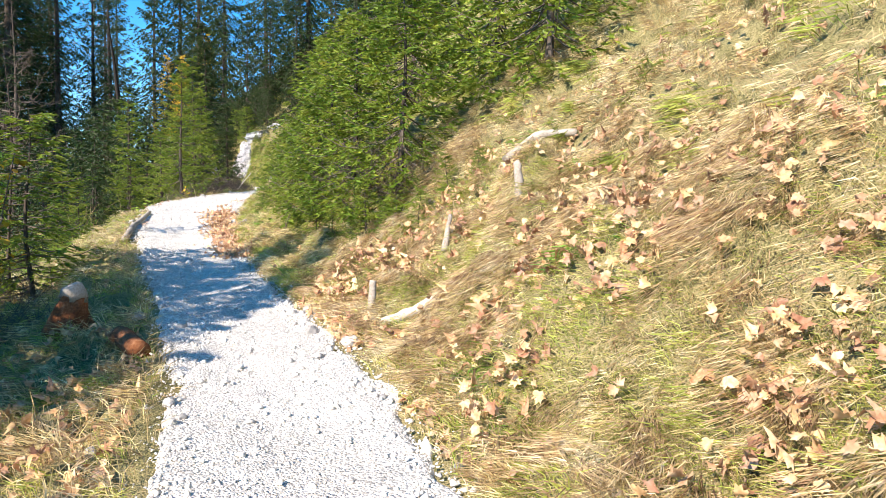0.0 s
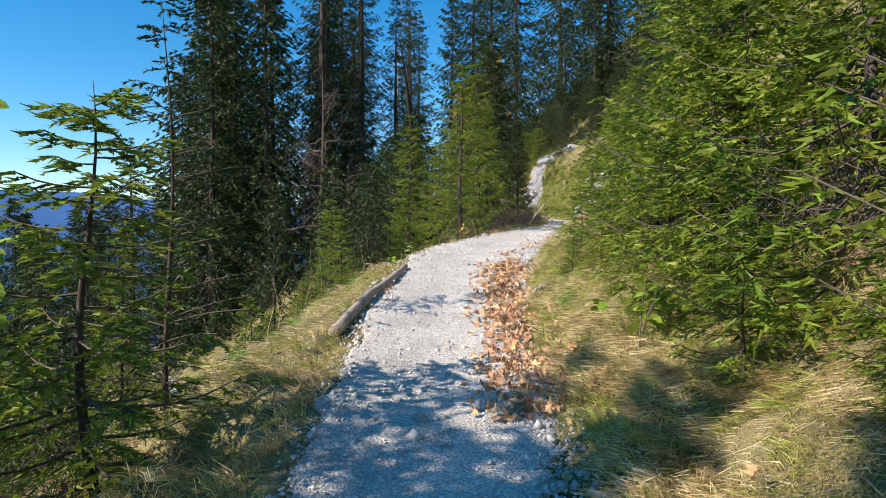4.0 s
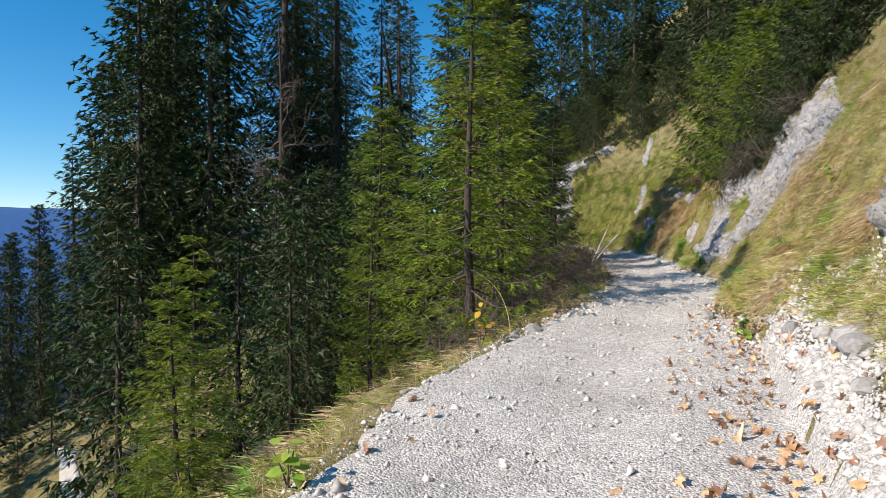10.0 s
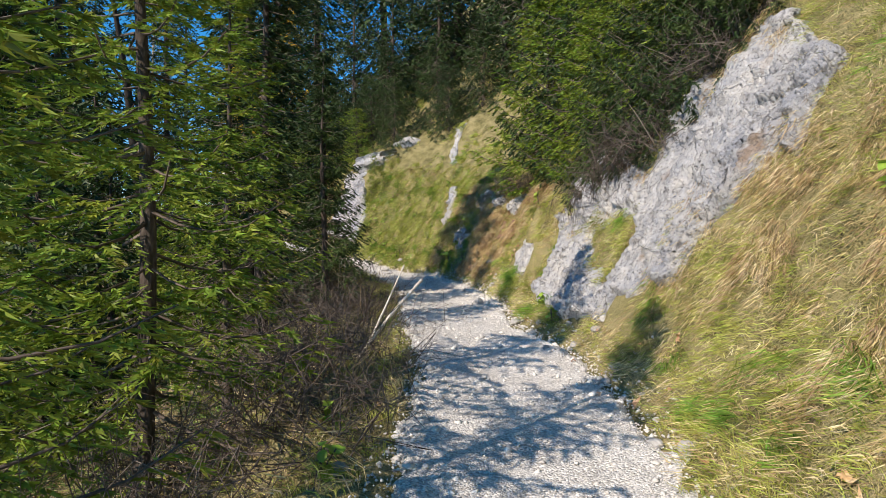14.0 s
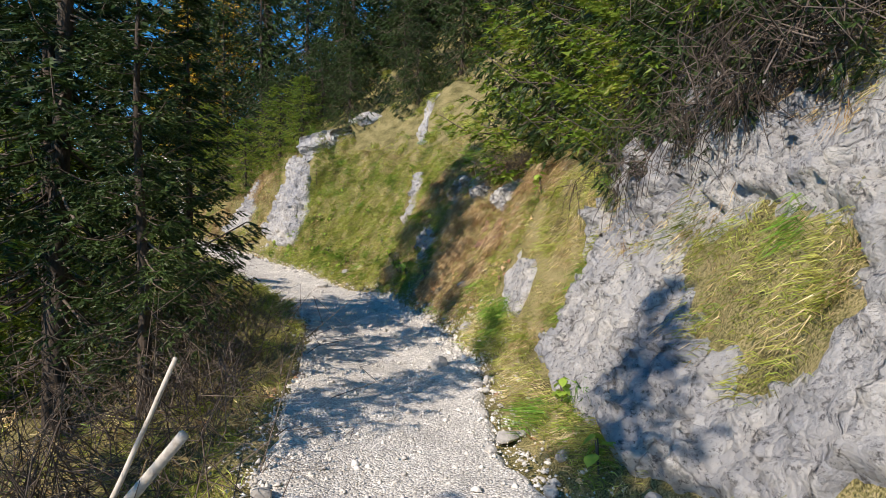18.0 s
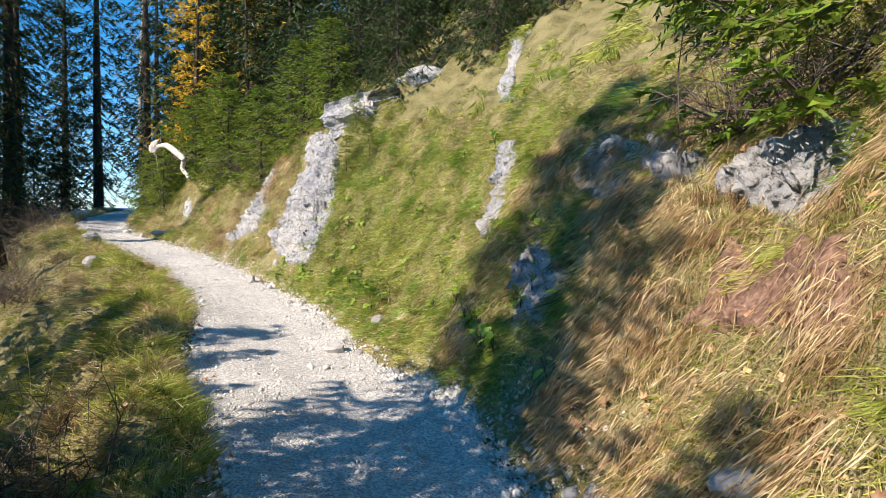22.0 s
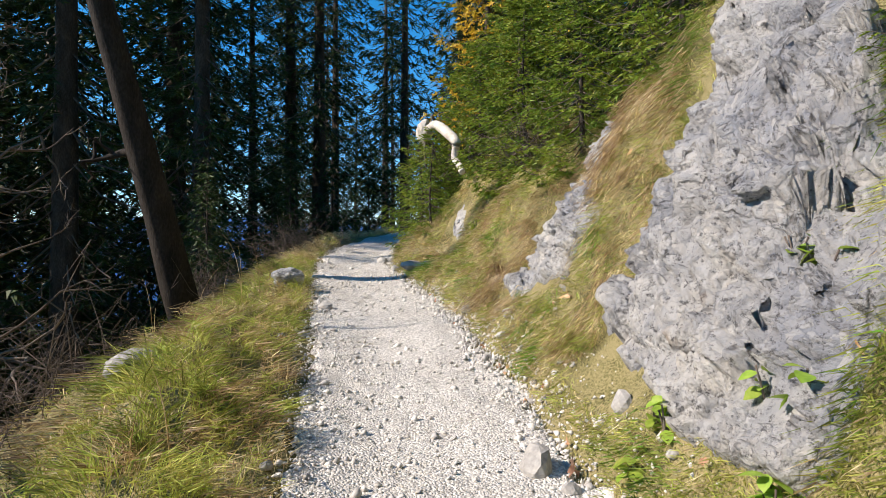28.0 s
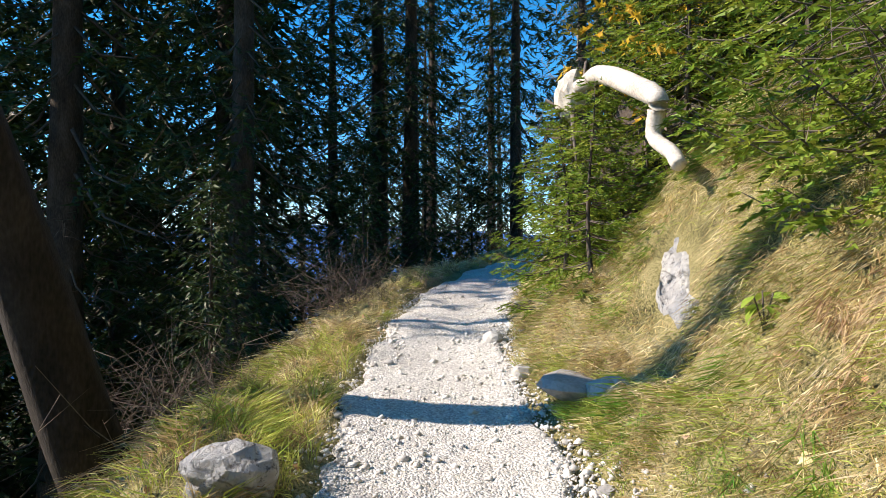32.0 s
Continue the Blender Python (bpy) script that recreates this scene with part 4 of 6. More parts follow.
for x, y, k, a in ((-31, 43.5, 1.0, 300), (-32.4, 40.75, 1.3, 0), (-34.9, 44.4, 1.3, 70), (-38.6, 50.7, 1.25, 160), (-36.9, 51.0, 1.2, 250)):
    stand_at(POLE_NEAR, x, y, k, a)
for s, lat, k in ((52.5, -3.2, 0.16), (54.5, -4.2, 0.2), (57, -3.4, 0.2), (59, -5.2, 0.22), (55.5, -7, 0.2), (61.5, -4.5, 0.24), (58, -9, 0.22), (63, -8, 0.26), (52.5, -8.5, 0.18), (66, -5.5, 0.28)):
    stand(SMALL, s, lat, k, s * 60)
for s, lat, k in ((47, -19.6, 0.1), (44, -18.8, 0.08), (49, -16.2, 0.08), (41.5, -15.2, 0.07), (38, -18.0, 0.1), (51, -20.5, 0.14), (53, -17.0, 0.16), (36, -14.2, 0.06), (52.5, -19.5, 0.18)):
    stand(SMALL, s, lat, k, s * 33)
for s, lat, k, a in ((17.5, -3.0, 0.35, 10), (18.5, -3.5, 0.45, 70), (19.5, -3.0, 0.4, 130), (18.0, -4.3, 0.5, 190), (20.5, -3.7, 0.5, 250), (16.8, -3.7, 0.3, 310), (21.0, -4.9, 0.6, 20), (19.3, -4.9, 0.6, 80), (22.3, -3.2, 0.4, 140), (16.0, -4.6, 0.4, 200), (17.2, -5.4, 0.5, 260), (6.6, 2.1, 0.26, 0), (7.2, 1.95, 0.24, 100), (7.9, 2.4, 0.34, 200), (6.2, 2.6, 0.2, 300), (8.6, 1.75, 0.22, 50), (6.9, 2.6, 0.3, 150)):
    stand(YOUNG, s, lat, k, a)
stand(YOUNG, 10.4, -2.05, 1.15, 40)
stand_at(LARCH, -22.9, 45.6, 0.8, 0)
stand_at(LARCH, -21.8, 47.4, 0.85, 140)
stand_at(LARCH, -25.5, 48.4, 0.9, 90)
for p in (SMALL, POLE_NEAR, TALL_A, TALL_B, POLE, MID, MID_D, SHADY, GLOOM, BUSHY, YOUNG, SPARSE, LARCH):
    drop(p)

snag = bare_tree("dying spruce with drooping leafless grey branches", 15, 0.24, 4, 2, 0.1, count=46, reach=0.30)
snag.matrix_basis = pose(-29, 36.6, land_z(-29, 36.6) - 0.3)
snag = bare_tree("thick spruce trunk leaning out over the drop, shade painted into its bark", 11, 0.27, 17, 2, 0.1, count=5, reach=0.1, name="leaning_tree", mat=M_SHADEBARK)
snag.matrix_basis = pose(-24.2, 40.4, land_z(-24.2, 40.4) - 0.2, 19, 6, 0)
snag = bare_tree("slender leafless pale-barked tree among spruces", 28, 0.2, 9, 2, 0.8, count=30, reach=0.2, mat=M_DEADWOOD)
snag.matrix_basis = pose(-42.6, 65.4, land_z(-42.6, 65.4) - 0.3)
snag = bare_tree("leafless grey shrub reaching over the slope", 5.5, 0.06, 12, 2, 0.5, count=16, reach=0.4, name="bare_shrub", category="shrub")
snag.matrix_basis = pose(-21.5, 37.2, land_z(-21.5, 37.2) - 0.2, 0, 0, 40)

# ---- rock outcrops in the bank ----
def outcrop(name, label, low, high, bulge, seed, mat=None, size=2.2, step=0.026, deep=0.11, hole=None, blocks=5):
    """Rock breaking through the bank between two lines, each a list of (s, lat)."""
    low, high = np.array(low, float), np.array(high, float)
    s0, s1 = min(low[0, 0], high[0, 0]) - 0.25, max(low[-1, 0], high[-1, 0]) + 0.25
    n = int((s1 - s0) / step) + 2
    sv = np.linspace(s0, s1, n)
    lo, hi = np.interp(sv, low[:, 0], low[:, 1]) - 0.12, np.interp(sv, high[:, 0], high[:, 1]) + 0.2
    m = int(np.max(hi - lo) * 2.0 / step) + 4
    v = np.linspace(0, 1, m)
    SS_, VV = np.meshgrid(sv, v, indexing="ij")
    LL_ = lo[:, None] + (hi - lo)[:, None] * VV
    P = np.stack([*land_xy(SS_, LL_), land_h(SS_, LL_)], -1)
    du, dv = np.gradient(P, axis=0), np.gradient(P, axis=1)
    N_ = np.cross(du, dv)
    N_ /= np.linalg.norm(N_, axis=2)[..., None] + 1e-9
    N_ *= np.sign(N_[..., 2:3] + 1e-9)
    q, edge = cells(SS_ * size + seed, P[..., 2] * size * 1.3 + seed, seed % 4)
    q2, edge2 = cells(SS_ * size * 3.1 + seed, P[..., 2] * size * 3.4 + seed, (seed + 1) % 4)
    rim = np.minimum(np.minimum(VV, 1 - VV) * (hi - lo)[:, None] * 2.2, np.minimum(SS_ - s0, s1 - SS_) * 1.6)
    rim = np.clip((rim + 0.22 * fbm(SS_ * 2.3, P[..., 2] * 2.3, 2, 3)) / 0.28, 0, 1)
    off = bulge + deep * 1.1 * q + deep * 0.6 * q2 - 0.035 * np.exp(-edge * 22) - 0.015 * np.exp(-edge2 * 16) + 0.02 * fbm(SS_ * 6, P[..., 2] * 6, 1, 4, 0.7) + 0.055 * cells(SS_ * size * 5 + seed, P[..., 2] * size * 5, (seed + 2) % 4)[0] + 0.035 * cells(SS_ * size * 10 + seed, P[..., 2] * size * 10, (seed + 3) % 4)[0]
    off = np.maximum(off, 0.045 + 0.02 * q2) * rim - 0.32 * (1 - rim)
    if hole:
        off = off - 0.35 * np.exp(-((SS_ - hole[0]) / hole[2]) ** 2 - ((LL_ - hole[1]) / hole[3]) ** 2)
    P = P + N_ * off[..., None]
    earth = name == "bare_earth"
    root = tagged(new(name), label, "earth slip" if earth else "rock", "" if earth else "rock outcrops")
    part("earth_face" if earth else "rock_face", tris("rock_face", P.reshape(-1, 3), grid_faces(n, m), mat or M_ROCK), root)
    rr = np.random.RandomState(seed + 50)
    for k in range(blocks):
        i, j = int(n * rr.uniform(0.15, 0.85)), int(m * rr.uniform(0.15, 0.8))
        size = rr.uniform(0.06, 0.15)
        b = part("rock_ledge", BOULDER[rr.randint(3)] if mat is None else STONES[rr.randint(7)], root)
        b.matrix_basis = pose(*(P[i, j] - 0.8 * size * N_[i, j]), rr.uniform(-25, 25), rr.uniform(-25, 25), rr.uniform(0, 360)) @ Matrix.Diagonal((size * 1.3, size, size * 0.8, 1))
    return root


# ---- single stones ----
def stone_mesh(seed, level=2, rough=0.24, flat=0.7, mat=None):
    rng = np.random.RandomState(seed)
    bm = bmesh.new()
    bmesh.ops.create_icosphere(bm, subdivisions=level, radius=1)
    cuts = rng.normal(size=(9, 3))
    cuts /= np.linalg.norm(cuts, axis=1)[:, None]
    dist = rng.uniform(0.62, 0.95, 9)
    for v in bm.verts:
        p = np.array(v.co)
        for c, h in zip(cuts, dist):
            o = p @ c - h
            if o > 0:
                p = p - c * o
        p = p * (1 + rough * 0.4 * noise.noise(Vector(p * 2.3) + Vector((seed, 0, 0))))
        v.co = p * np.array([1, 0.8, flat])
    me = bpy.data.meshes.new("stone")
    bm.to_mesh(me)
    bm.free()
    me.materials.append(mat or M_STONE)
    return me


def strata_mesh(seed):
    """A squarish block of rock in uneven layers."""
    rr = np.random.RandomState(seed)
    bm = bmesh.new()
    bmesh.ops.create_cube(bm, size=2)
    bmesh.ops.subdivide_edges(bm, edges=bm.edges[:], cuts=9, use_grid_fill=True)
    reach, slide = rr.uniform(0.7, 1.1, 12), rr.uniform(-0.12, 0.12, (12, 2))
    for v in bm.verts:
        p = np.array(v.co)
        i = int((p[2] + 1) * 3.2) + 1
        p[:2] = p[:2] * reach[i] + slide[i]
        p[:2] *= 1 - 0.16 * max(0, abs(p[0]) + abs(p[1]) - 1.2)
        p[2] += 0.25 * p[0] * rr.uniform(0.6, 0.7) + 0.1 * noise.noise(Vector(p * 1.7) + Vector((seed, 0, 0)))
        v.co = p + rr.normal(size=3) * 0.03
    me = bpy.data.meshes.new("block")
    bm.to_mesh(me)
    bm.free()
    me.materials.append(M_ROCK)
    return me


STONES = [stone_mesh(i, 2, flat=0.55 + 0.05 * i) for i in range(7)]
BOULDER = [stone_mesh(30 + i, 3, 0.5, 0.7, M_ROCK) for i in range(3)]


outcrop("rock_outcrop", "pale grey limestone slab rising steeply beside the trail",
        [(26.4, 2.25), (27.0, 1.65), (27.6, 1.42), (28.1, 1.22), (29.0, 1.05), (30.3, 1.03), (30.9, 1.2)],
        [(26.4, 2.45), (27.3, 2.7), (28.0, 2.45), (28.7, 2.15), (29.3, 1.95), (30.2, 1.78), (30.9, 1.55)], 0.06, 3, blocks=6, hole=(28.75, 1.6, 0.5, 0.16))
outcrop("rock_outcrop", "dark undercut limestone ledge below hanging spruce boughs", [(29.0, 1.85), (31.1, 1.7)], [(29.0, 2.35), (31.1, 2.25)], 0.1, 7, size=3.0, deep=0.22)
outcrop("rock_outcrop", "small grey rock face at the foot of the bank", [(31.8, 1.22), (32.1, 1.2), (32.4, 1.25)], [(31.8, 1.28), (32.1, 1.4), (32.4, 1.36)], 0.0, 9, size=3.4)
outcrop("rock_outcrop", "grey rock ribs in the shaded hollow of the bank", [(35.75, 1.25), (36.15, 1.3), (36.45, 1.45)], [(35.75, 1.4), (36.15, 1.58), (36.45, 1.65)], 0.03, 12, size=4.2, deep=0.16)
outcrop("rock_outcrop", "broken grey rock high in the shaded hollow", [(35.3, 1.85), (35.8, 1.9), (36.4, 2.0)], [(35.3, 2.05), (35.8, 2.2), (36.4, 2.2)], 0.0, 13, size=4.6, deep=0.2)
outcrop("rock_outcrop", "sunlit pale rock nose under the spruce boughs", [(34.45, 2.05), (34.75, 2.05)], [(34.45, 2.2), (34.75, 2.2)], 0.12, 15, size=3.4, deep=0.16)
outcrop("rock_outcrop", "pale upright rock rib in the grassy bank", [(37.3, 1.64), (37.5, 1.72), (37.7, 1.92), (37.85, 2.1)], [(37.3, 1.7), (37.5, 1.88), (37.7, 2.12), (37.85, 2.2)], 0.04, 14, size=4.4, deep=0.15)
outcrop("rock_outcrop", "bare pale slab high in the grassy bank", [(39.7, 3.38), (40.2, 3.65), (40.7, 4.35)], [(39.7, 3.42), (40.2, 3.9), (40.7, 4.65)], 0.0, 16, size=2.4)
outcrop("rock_outcrop", "tall whitish limestone wall dropping to the trail edge", [(41.8, 1.15), (42.3, 1.08), (43.0, 1.2), (43.35, 1.3)], [(41.8, 1.5), (42.3, 1.85), (42.8, 2.15), (43.35, 2.2)], 0.1, 18, size=2.8, deep=0.13)
outcrop("rock_outcrop", "broken grey rock face with ledges", [(44.4, 1.34), (45.0, 1.3), (45.8, 1.38)], [(44.4, 1.5), (44.7, 1.8), (45.3, 2.2), (45.8, 2.3)], 0.06, 21, size=4.2, blocks=10, deep=0.15)
outcrop("rock_outcrop", "narrow pale rock below the bleached root", [(49.1, 1.37), (49.35, 1.38), (49.6, 1.45)], [(49.1, 1.4), (49.35, 1.5), (49.6, 1.52)], 0.02, 23, size=3.4)
outcrop("rock_outcrop", "crumbling white scree face in the cut bank", [(18.2, 2.1), (19.5, 1.85), (21.6, 2.05)], [(18.2, 3.3), (21.6, 3.4)], 0.08, 25, size=3.0, mat=M_SCREE)
outcrop("bare_earth", "bare red-brown earth slip in the bank", [(33.7, 1.52), (34.05, 1.5), (34.4, 1.52)], [(33.7, 1.62), (34.05, 1.7), (34.4, 1.68)], 0.0, 27, size=3.0, mat=M_REDSOIL, deep=0.08, blocks=0)


def lay(me, name, s, lat, size, seed, label, category="stone", group="", sink=0.3, flat=1.0):
    rng = np.random.RandomState(seed)
    ob = new(name, me)
    p = land(s, lat)
    ob.matrix_basis = pose(float(p[0]), float(p[1]), float(p[2]) + size * flat * (0.6 - sink), rng.uniform(-12, 12), rng.uniform(-12, 12), rng.uniform(0, 360)) @ Matrix.Diagonal((size, size, size * flat, 1))
    return tagged(ob, label, category, group)


lay(BOULDER[0], "boulder", 17.8, 1.3, 0.32, 1, "flat bluish grey slab of rock at the trail edge", "rock", flat=0.55)
lay(BOULDER[1], "boulder", 17.2, 1.25, 0.2, 2, "small grey block beside the slab", "rock")
lay(STONES[1], "stone", 49.2, 0.75, 0.24, 3, "rounded pale boulder at the edge of the trail", flat=0.8)
lay(STONES[2], "stone", 49.0, 0.95, 0.17, 4, "pale stone leaning on a larger one")
lay(BOULDER[2], "stone", 47.9, -0.95, 0.21, 5, "jagged whitish stone lying in the grass verge")
lay(STONES[3], "stone", 44.0, -1.55, 0.2, 6, "pale stone sunk in the grassy hump")
for c, k, i in (((-15.5, 40.42, 5.55), (0.62, 0.42, 0.34), 5), ((-15.05, 40.62, 5.85), (0.5, 0.38, 0.17), 6), ((-14.6, 41.05, 6.22), (0.3, 0.25, 0.2), 7)):
    block = new("boulder", strata_mesh(40 + i))
    block.matrix_basis = Matrix.Translation(c) @ Vector((1.15, 0.25, 0.2)).to_track_quat("X", "Z").to_matrix().to_4x4() @ Matrix.Diagonal((*k, 1))
    tagged(block, "overhanging layered rock block at the top of the cliff", "rock")
lay(BOULDER[2], "boulder", 42.2, 3.7, 0.4, 9, "pale rock block under the spruces", "rock", flat=0.8)
lay(BOULDER[0], "boulder", 45.45, 1.72, 0.17, 10, "squared grey block jutting from the rock face", "rock", flat=0.7, sink=0.4)
rng = np.random.RandomState(76)
for i in range(70):
    s = rng.uniform(17, 21.8)
    lay(STONES[rng.randint(7)], "stone", s, float(col(WIDTH, s, 2)) + abs(rng.normal(0.1, 0.45)), min(0.13, 0.03 + rng.exponential(0.028)), 700 + i, "pale broken stone in the rubble under the bank", "stone", "rubble stones")
rng = np.random.RandomState(77)
lay(STONES[0], "stone", 10.6, 0.0, 0.07, 11, "dark hollow-sided stone lying on the trail")
lay(STONES[4], "stone", 16.6, 0.45, 0.11, 12, "grey stone lying loose on the trail")
lay(STONES[5], "stone", 16.4, 0.62, 0.08, 13, "grey stone lying loose on the trail")
for i in range(240):
    s = rng.uniform(1, 53)
    side = rng.choice([-1, 1], p=[0.3, 0.7])
    w = float(col(WIDTH, s, 2 if side > 0 else 1))
    lat = side * (w + rng.normal(-0.02, 0.14))
    size = min(0.13, 0.028 + rng.exponential(0.02))
    if 32.5 < s < 36 and side > 0:
        size *= 1.5
    lay(STONES[rng.randint(7)], "stone", s, lat, size, 100 + i, "angular pale limestone stone at the trail edge", "stone", "loose stones")

# ---- dead wood ----
def log(name, label, pts, r0, r1, mat, seed=0, category="log", rough=0.07, sides=10):
    P = np.array(pts, float)
    t = np.linspace(0, 1, len(P))
    tt = np.linspace(0, 1, max(10, len(P) * 3))
    Q = np.stack([np.interp(tt, t, P[:, i]) for i in range(3)], 1)
    rng_ = np.random.RandomState(seed)
    Q += rng_.normal(size=Q.shape) * r0 * 0.08
    ob = part(name, tube_mesh(name, Q, np.linspace(r0, r1, len(tt)) * (1 + rough * 0.2 * rng_.uniform(-1, 1, len(tt))), mat, sides, rng_, rough))
    return tagged(ob, label, category)


def on_land(s, lat, up=0.0):
    p = land(s, lat)
    return (float(p[0]), float(p[1]), float(p[2]) + up)


log("edge_log", "weathered grey log lying along the outer trail edge", [on_land(12.7, -1.0, 0.06), on_land(14.3, -0.96, 0.07), on_land(15.6, -0.9, 0.06), on_land(16.8, -0.82, 0.05)], 0.06, 0.042, M_DEADWOOD, 1)
log("fallen_branch", "pale barkless branch lying on the grassy bank", [on_land(5.26, 1.15, 0.05), on_land(5.05, 1.4, 0.08), on_land(4.78, 1.66, 0.08)], 0.05, 0.04, M_WHITEWOOD, 2, "branch")
log("wood_stake", "short grey wooden stake standing in the grass", [on_land(5.6, 1.16, -0.1), on_land(5.65, 1.2, 0.26)], 0.042, 0.034, M_DEADWOOD, 3, "stake")
log("wood_stump", "split grey stump end in dry grass", [on_land(5.06, 2.4, -0.1), on_land(5.1, 2.36, 0.34)], 0.055, 0.03, M_DEADWOOD, 4, "stump")
log("wood_splinter", "splintered grey plank of wood in the grass", [on_land(5.6, 1.9, 0.03), on_land(5.78, 2.05, 0.16)], 0.035, 0.02, M_DEADWOOD, 5, "branch")
log("fallen_log", "weathered barkless trunk piece resting on the bank", [on_land(5.9, 2.75, 0.05), on_land(5.66, 3.0, 0.08), on_land(5.4, 3.25, 0.08)], 0.055, 0.04, M_DEADWOOD, 6)
log("rotten_log", "orange-brown rotten log end beside the trail", [on_land(5.35, -0.76, 0.06), on_land(6.05, -0.92, 0.09)], 0.075, 0.085, M_ROTWOOD, 7)
stump = tagged(new("rotten_stump"), "decayed reddish stump with a grey mossy top", "stump")
stump.matrix_basis = pose(*on_land(6.9, -1.36, -0.08))
rng = np.random.RandomState(8)
part("stump_body", tube_mesh("stump_body", [(0, 0, 0), (0.02, 0, 0.12), (0.03, 0.02, 0.25), (0.06, 0.02, 0.38)], [0.24, 0.19, 0.15, 0.1], M_ROTWOOD, 11, rng, 0.25), stump)
part("stump_cap", tube_mesh("stump_cap", [(0.05, 0.02, 0.34), (0.07, 0.02, 0.42), (0.1, 0.03, 0.5)], [0.12, 0.1, 0.03], M_DEADWOOD, 9, rng, 0.3), stump, "weathered grey splintered top")
# pale sticks leaning out of the spruces
log("leaning_stick", "pale barkless stick leaning out over the trail edge", [(-10.75, 25.75, 1.7), (-10.4, 25.68, 2.15), (-9.99, 25.62, 2.6)], 0.02, 0.015, M_WHITEWOOD, 11, "stick")
log("leaning_stick", "thin pale stick leaning beside a thicker one", [(-10.75, 25.95, 1.7), (-10.5, 26.0, 2.25), (-10.29, 26.04, 2.72)], 0.013, 0.008, M_WHITEWOOD, 12, "stick")
# bleached root over the bank
root = tagged(new("bleached_root"), "bleached white dead root arching out of the bank", "root")
root.matrix_basis = pose(-21.6, 43.4, 4.9)
rng = np.random.RandomState(9)
arch = np.array([(0.16, -0.1, -0.05), (0.05, -0.03, 0.06), (-0.16, 0.07, 0.2), (-0.13, 0.06, 0.38), (-0.1, 0.04, 0.46), (-0.33, 0.15, 0.6), (-0.77, 0.36, 0.82), (-1.03, 0.48, 0.92), (-1.24, 0.58, 0.92), (-1.45, 0.69, 0.94)])
part("arch", tube_mesh("arch", spline(arch)[::14], np.interp(np.linspace(0, 1, len(spline(arch)[::14])), [0, 0.25, 0.6, 0.85, 1], [0.05, 0.055, 0.085, 0.075, 0.06]), M_WHITEWOOD, 12, rng, 0.07), root)
part("burl", stone_mesh(61, 3, 0.6, 1.1, M_WHITEWOOD), root, "knotted pale root end").matrix_basis = pose(-1.62, 0.77, 0.9, 20, 30, 0) @ Matrix.Diagonal((0.2, 0.16, 0.24, 1))
for k in range(5):
    a = rng.uniform(-0.25, 0.25, 3)
    part("rootlet", tube_mesh("rootlet", [(-1.6, 0.78, 0.85), (-1.6 + a[0], 0.8 + a[1], 0.5), (-1.6 + 1.6 * a[0], 0.85 + 1.6 * a[1], 0.15)], [0.03, 0.018, 0.008], M_TWIG, 6, rng, 0.2), root, "thin dark hanging root")
plate = tagged(new("root_plate"), "dark earth and roots of an overturned spruce", "root plate")
plate.matrix_basis = pose(-23.2, 44.9, 5.0)
part("earth", stone_mesh(64, 3, 0.9, 1.0, M_BARK), plate).matrix_basis = pose(0.2, 0.35, 0.3) @ Matrix.Diagonal((0.75, 0.5, 0.8, 1))
for k in range(14):
    a = rng.uniform(0, 6.28)
    r = rng.uniform(0.5, 0.9)
    p = np.array([r * math.cos(a), r * 0.8 * math.sin(a), rng.uniform(0.1, 1.1)])
    part("root", tube_mesh("root", [p * 0.8, p * 1.2 + [0, 0, -0.15], p * 1.35 + [0, 0, -0.6]], [0.04, 0.025, 0.01], M_TWIG, 6, rng, 0.2), plate)
# brushwood thickets under the spruces
def thicket(s, lat, size, seed, mat, label):
    rr = np.random.RandomState(seed)
    v, f, o = [], [], 0
    for k in range(70):
        a, e = rr.uniform(0, 6.28), rr.uniform(0.25, 1.3)
        b = rr.normal(size=3) * [0.35, 0.35, 0] * size
        w = np.array([math.cos(a) * math.cos(e), math.sin(a) * math.cos(e), math.sin(e)])
        L = size * rr.uniform(0.4, 1.1)
        p = [b, b + w * L * 0.5 + rr.normal(size=3) * 0.06, b + w * L + rr.normal(size=3) * 0.12]
        for q, r, l in [(p, 0.006, 1)] + [([p[1] + (p[2] - p[1]) * g, p[1] + (p[2] - p[1]) * g + rr.normal(size=3) * 0.16 * size, p[1] + (p[2] - p[1]) * g + rr.normal(size=3) * 0.26 * size], 0.0035, 0) for g in rr.uniform(-0.6, 0.9, 4)]:
            a_, b_ = tube(np.array(q), [r, r * 0.75, r * 0.3], 3, cap=False)
            v.append(a_)
            f.append(b_ + o)
            o += len(a_)
    ob = part("brushwood", quad_mesh("brushwood", (np.vstack(v), np.vstack(f)), mat))
    ob.matrix_basis = pose(*on_land(s, lat))
    return tagged(ob, label, "brushwood", "brushwood thickets", "stuff")


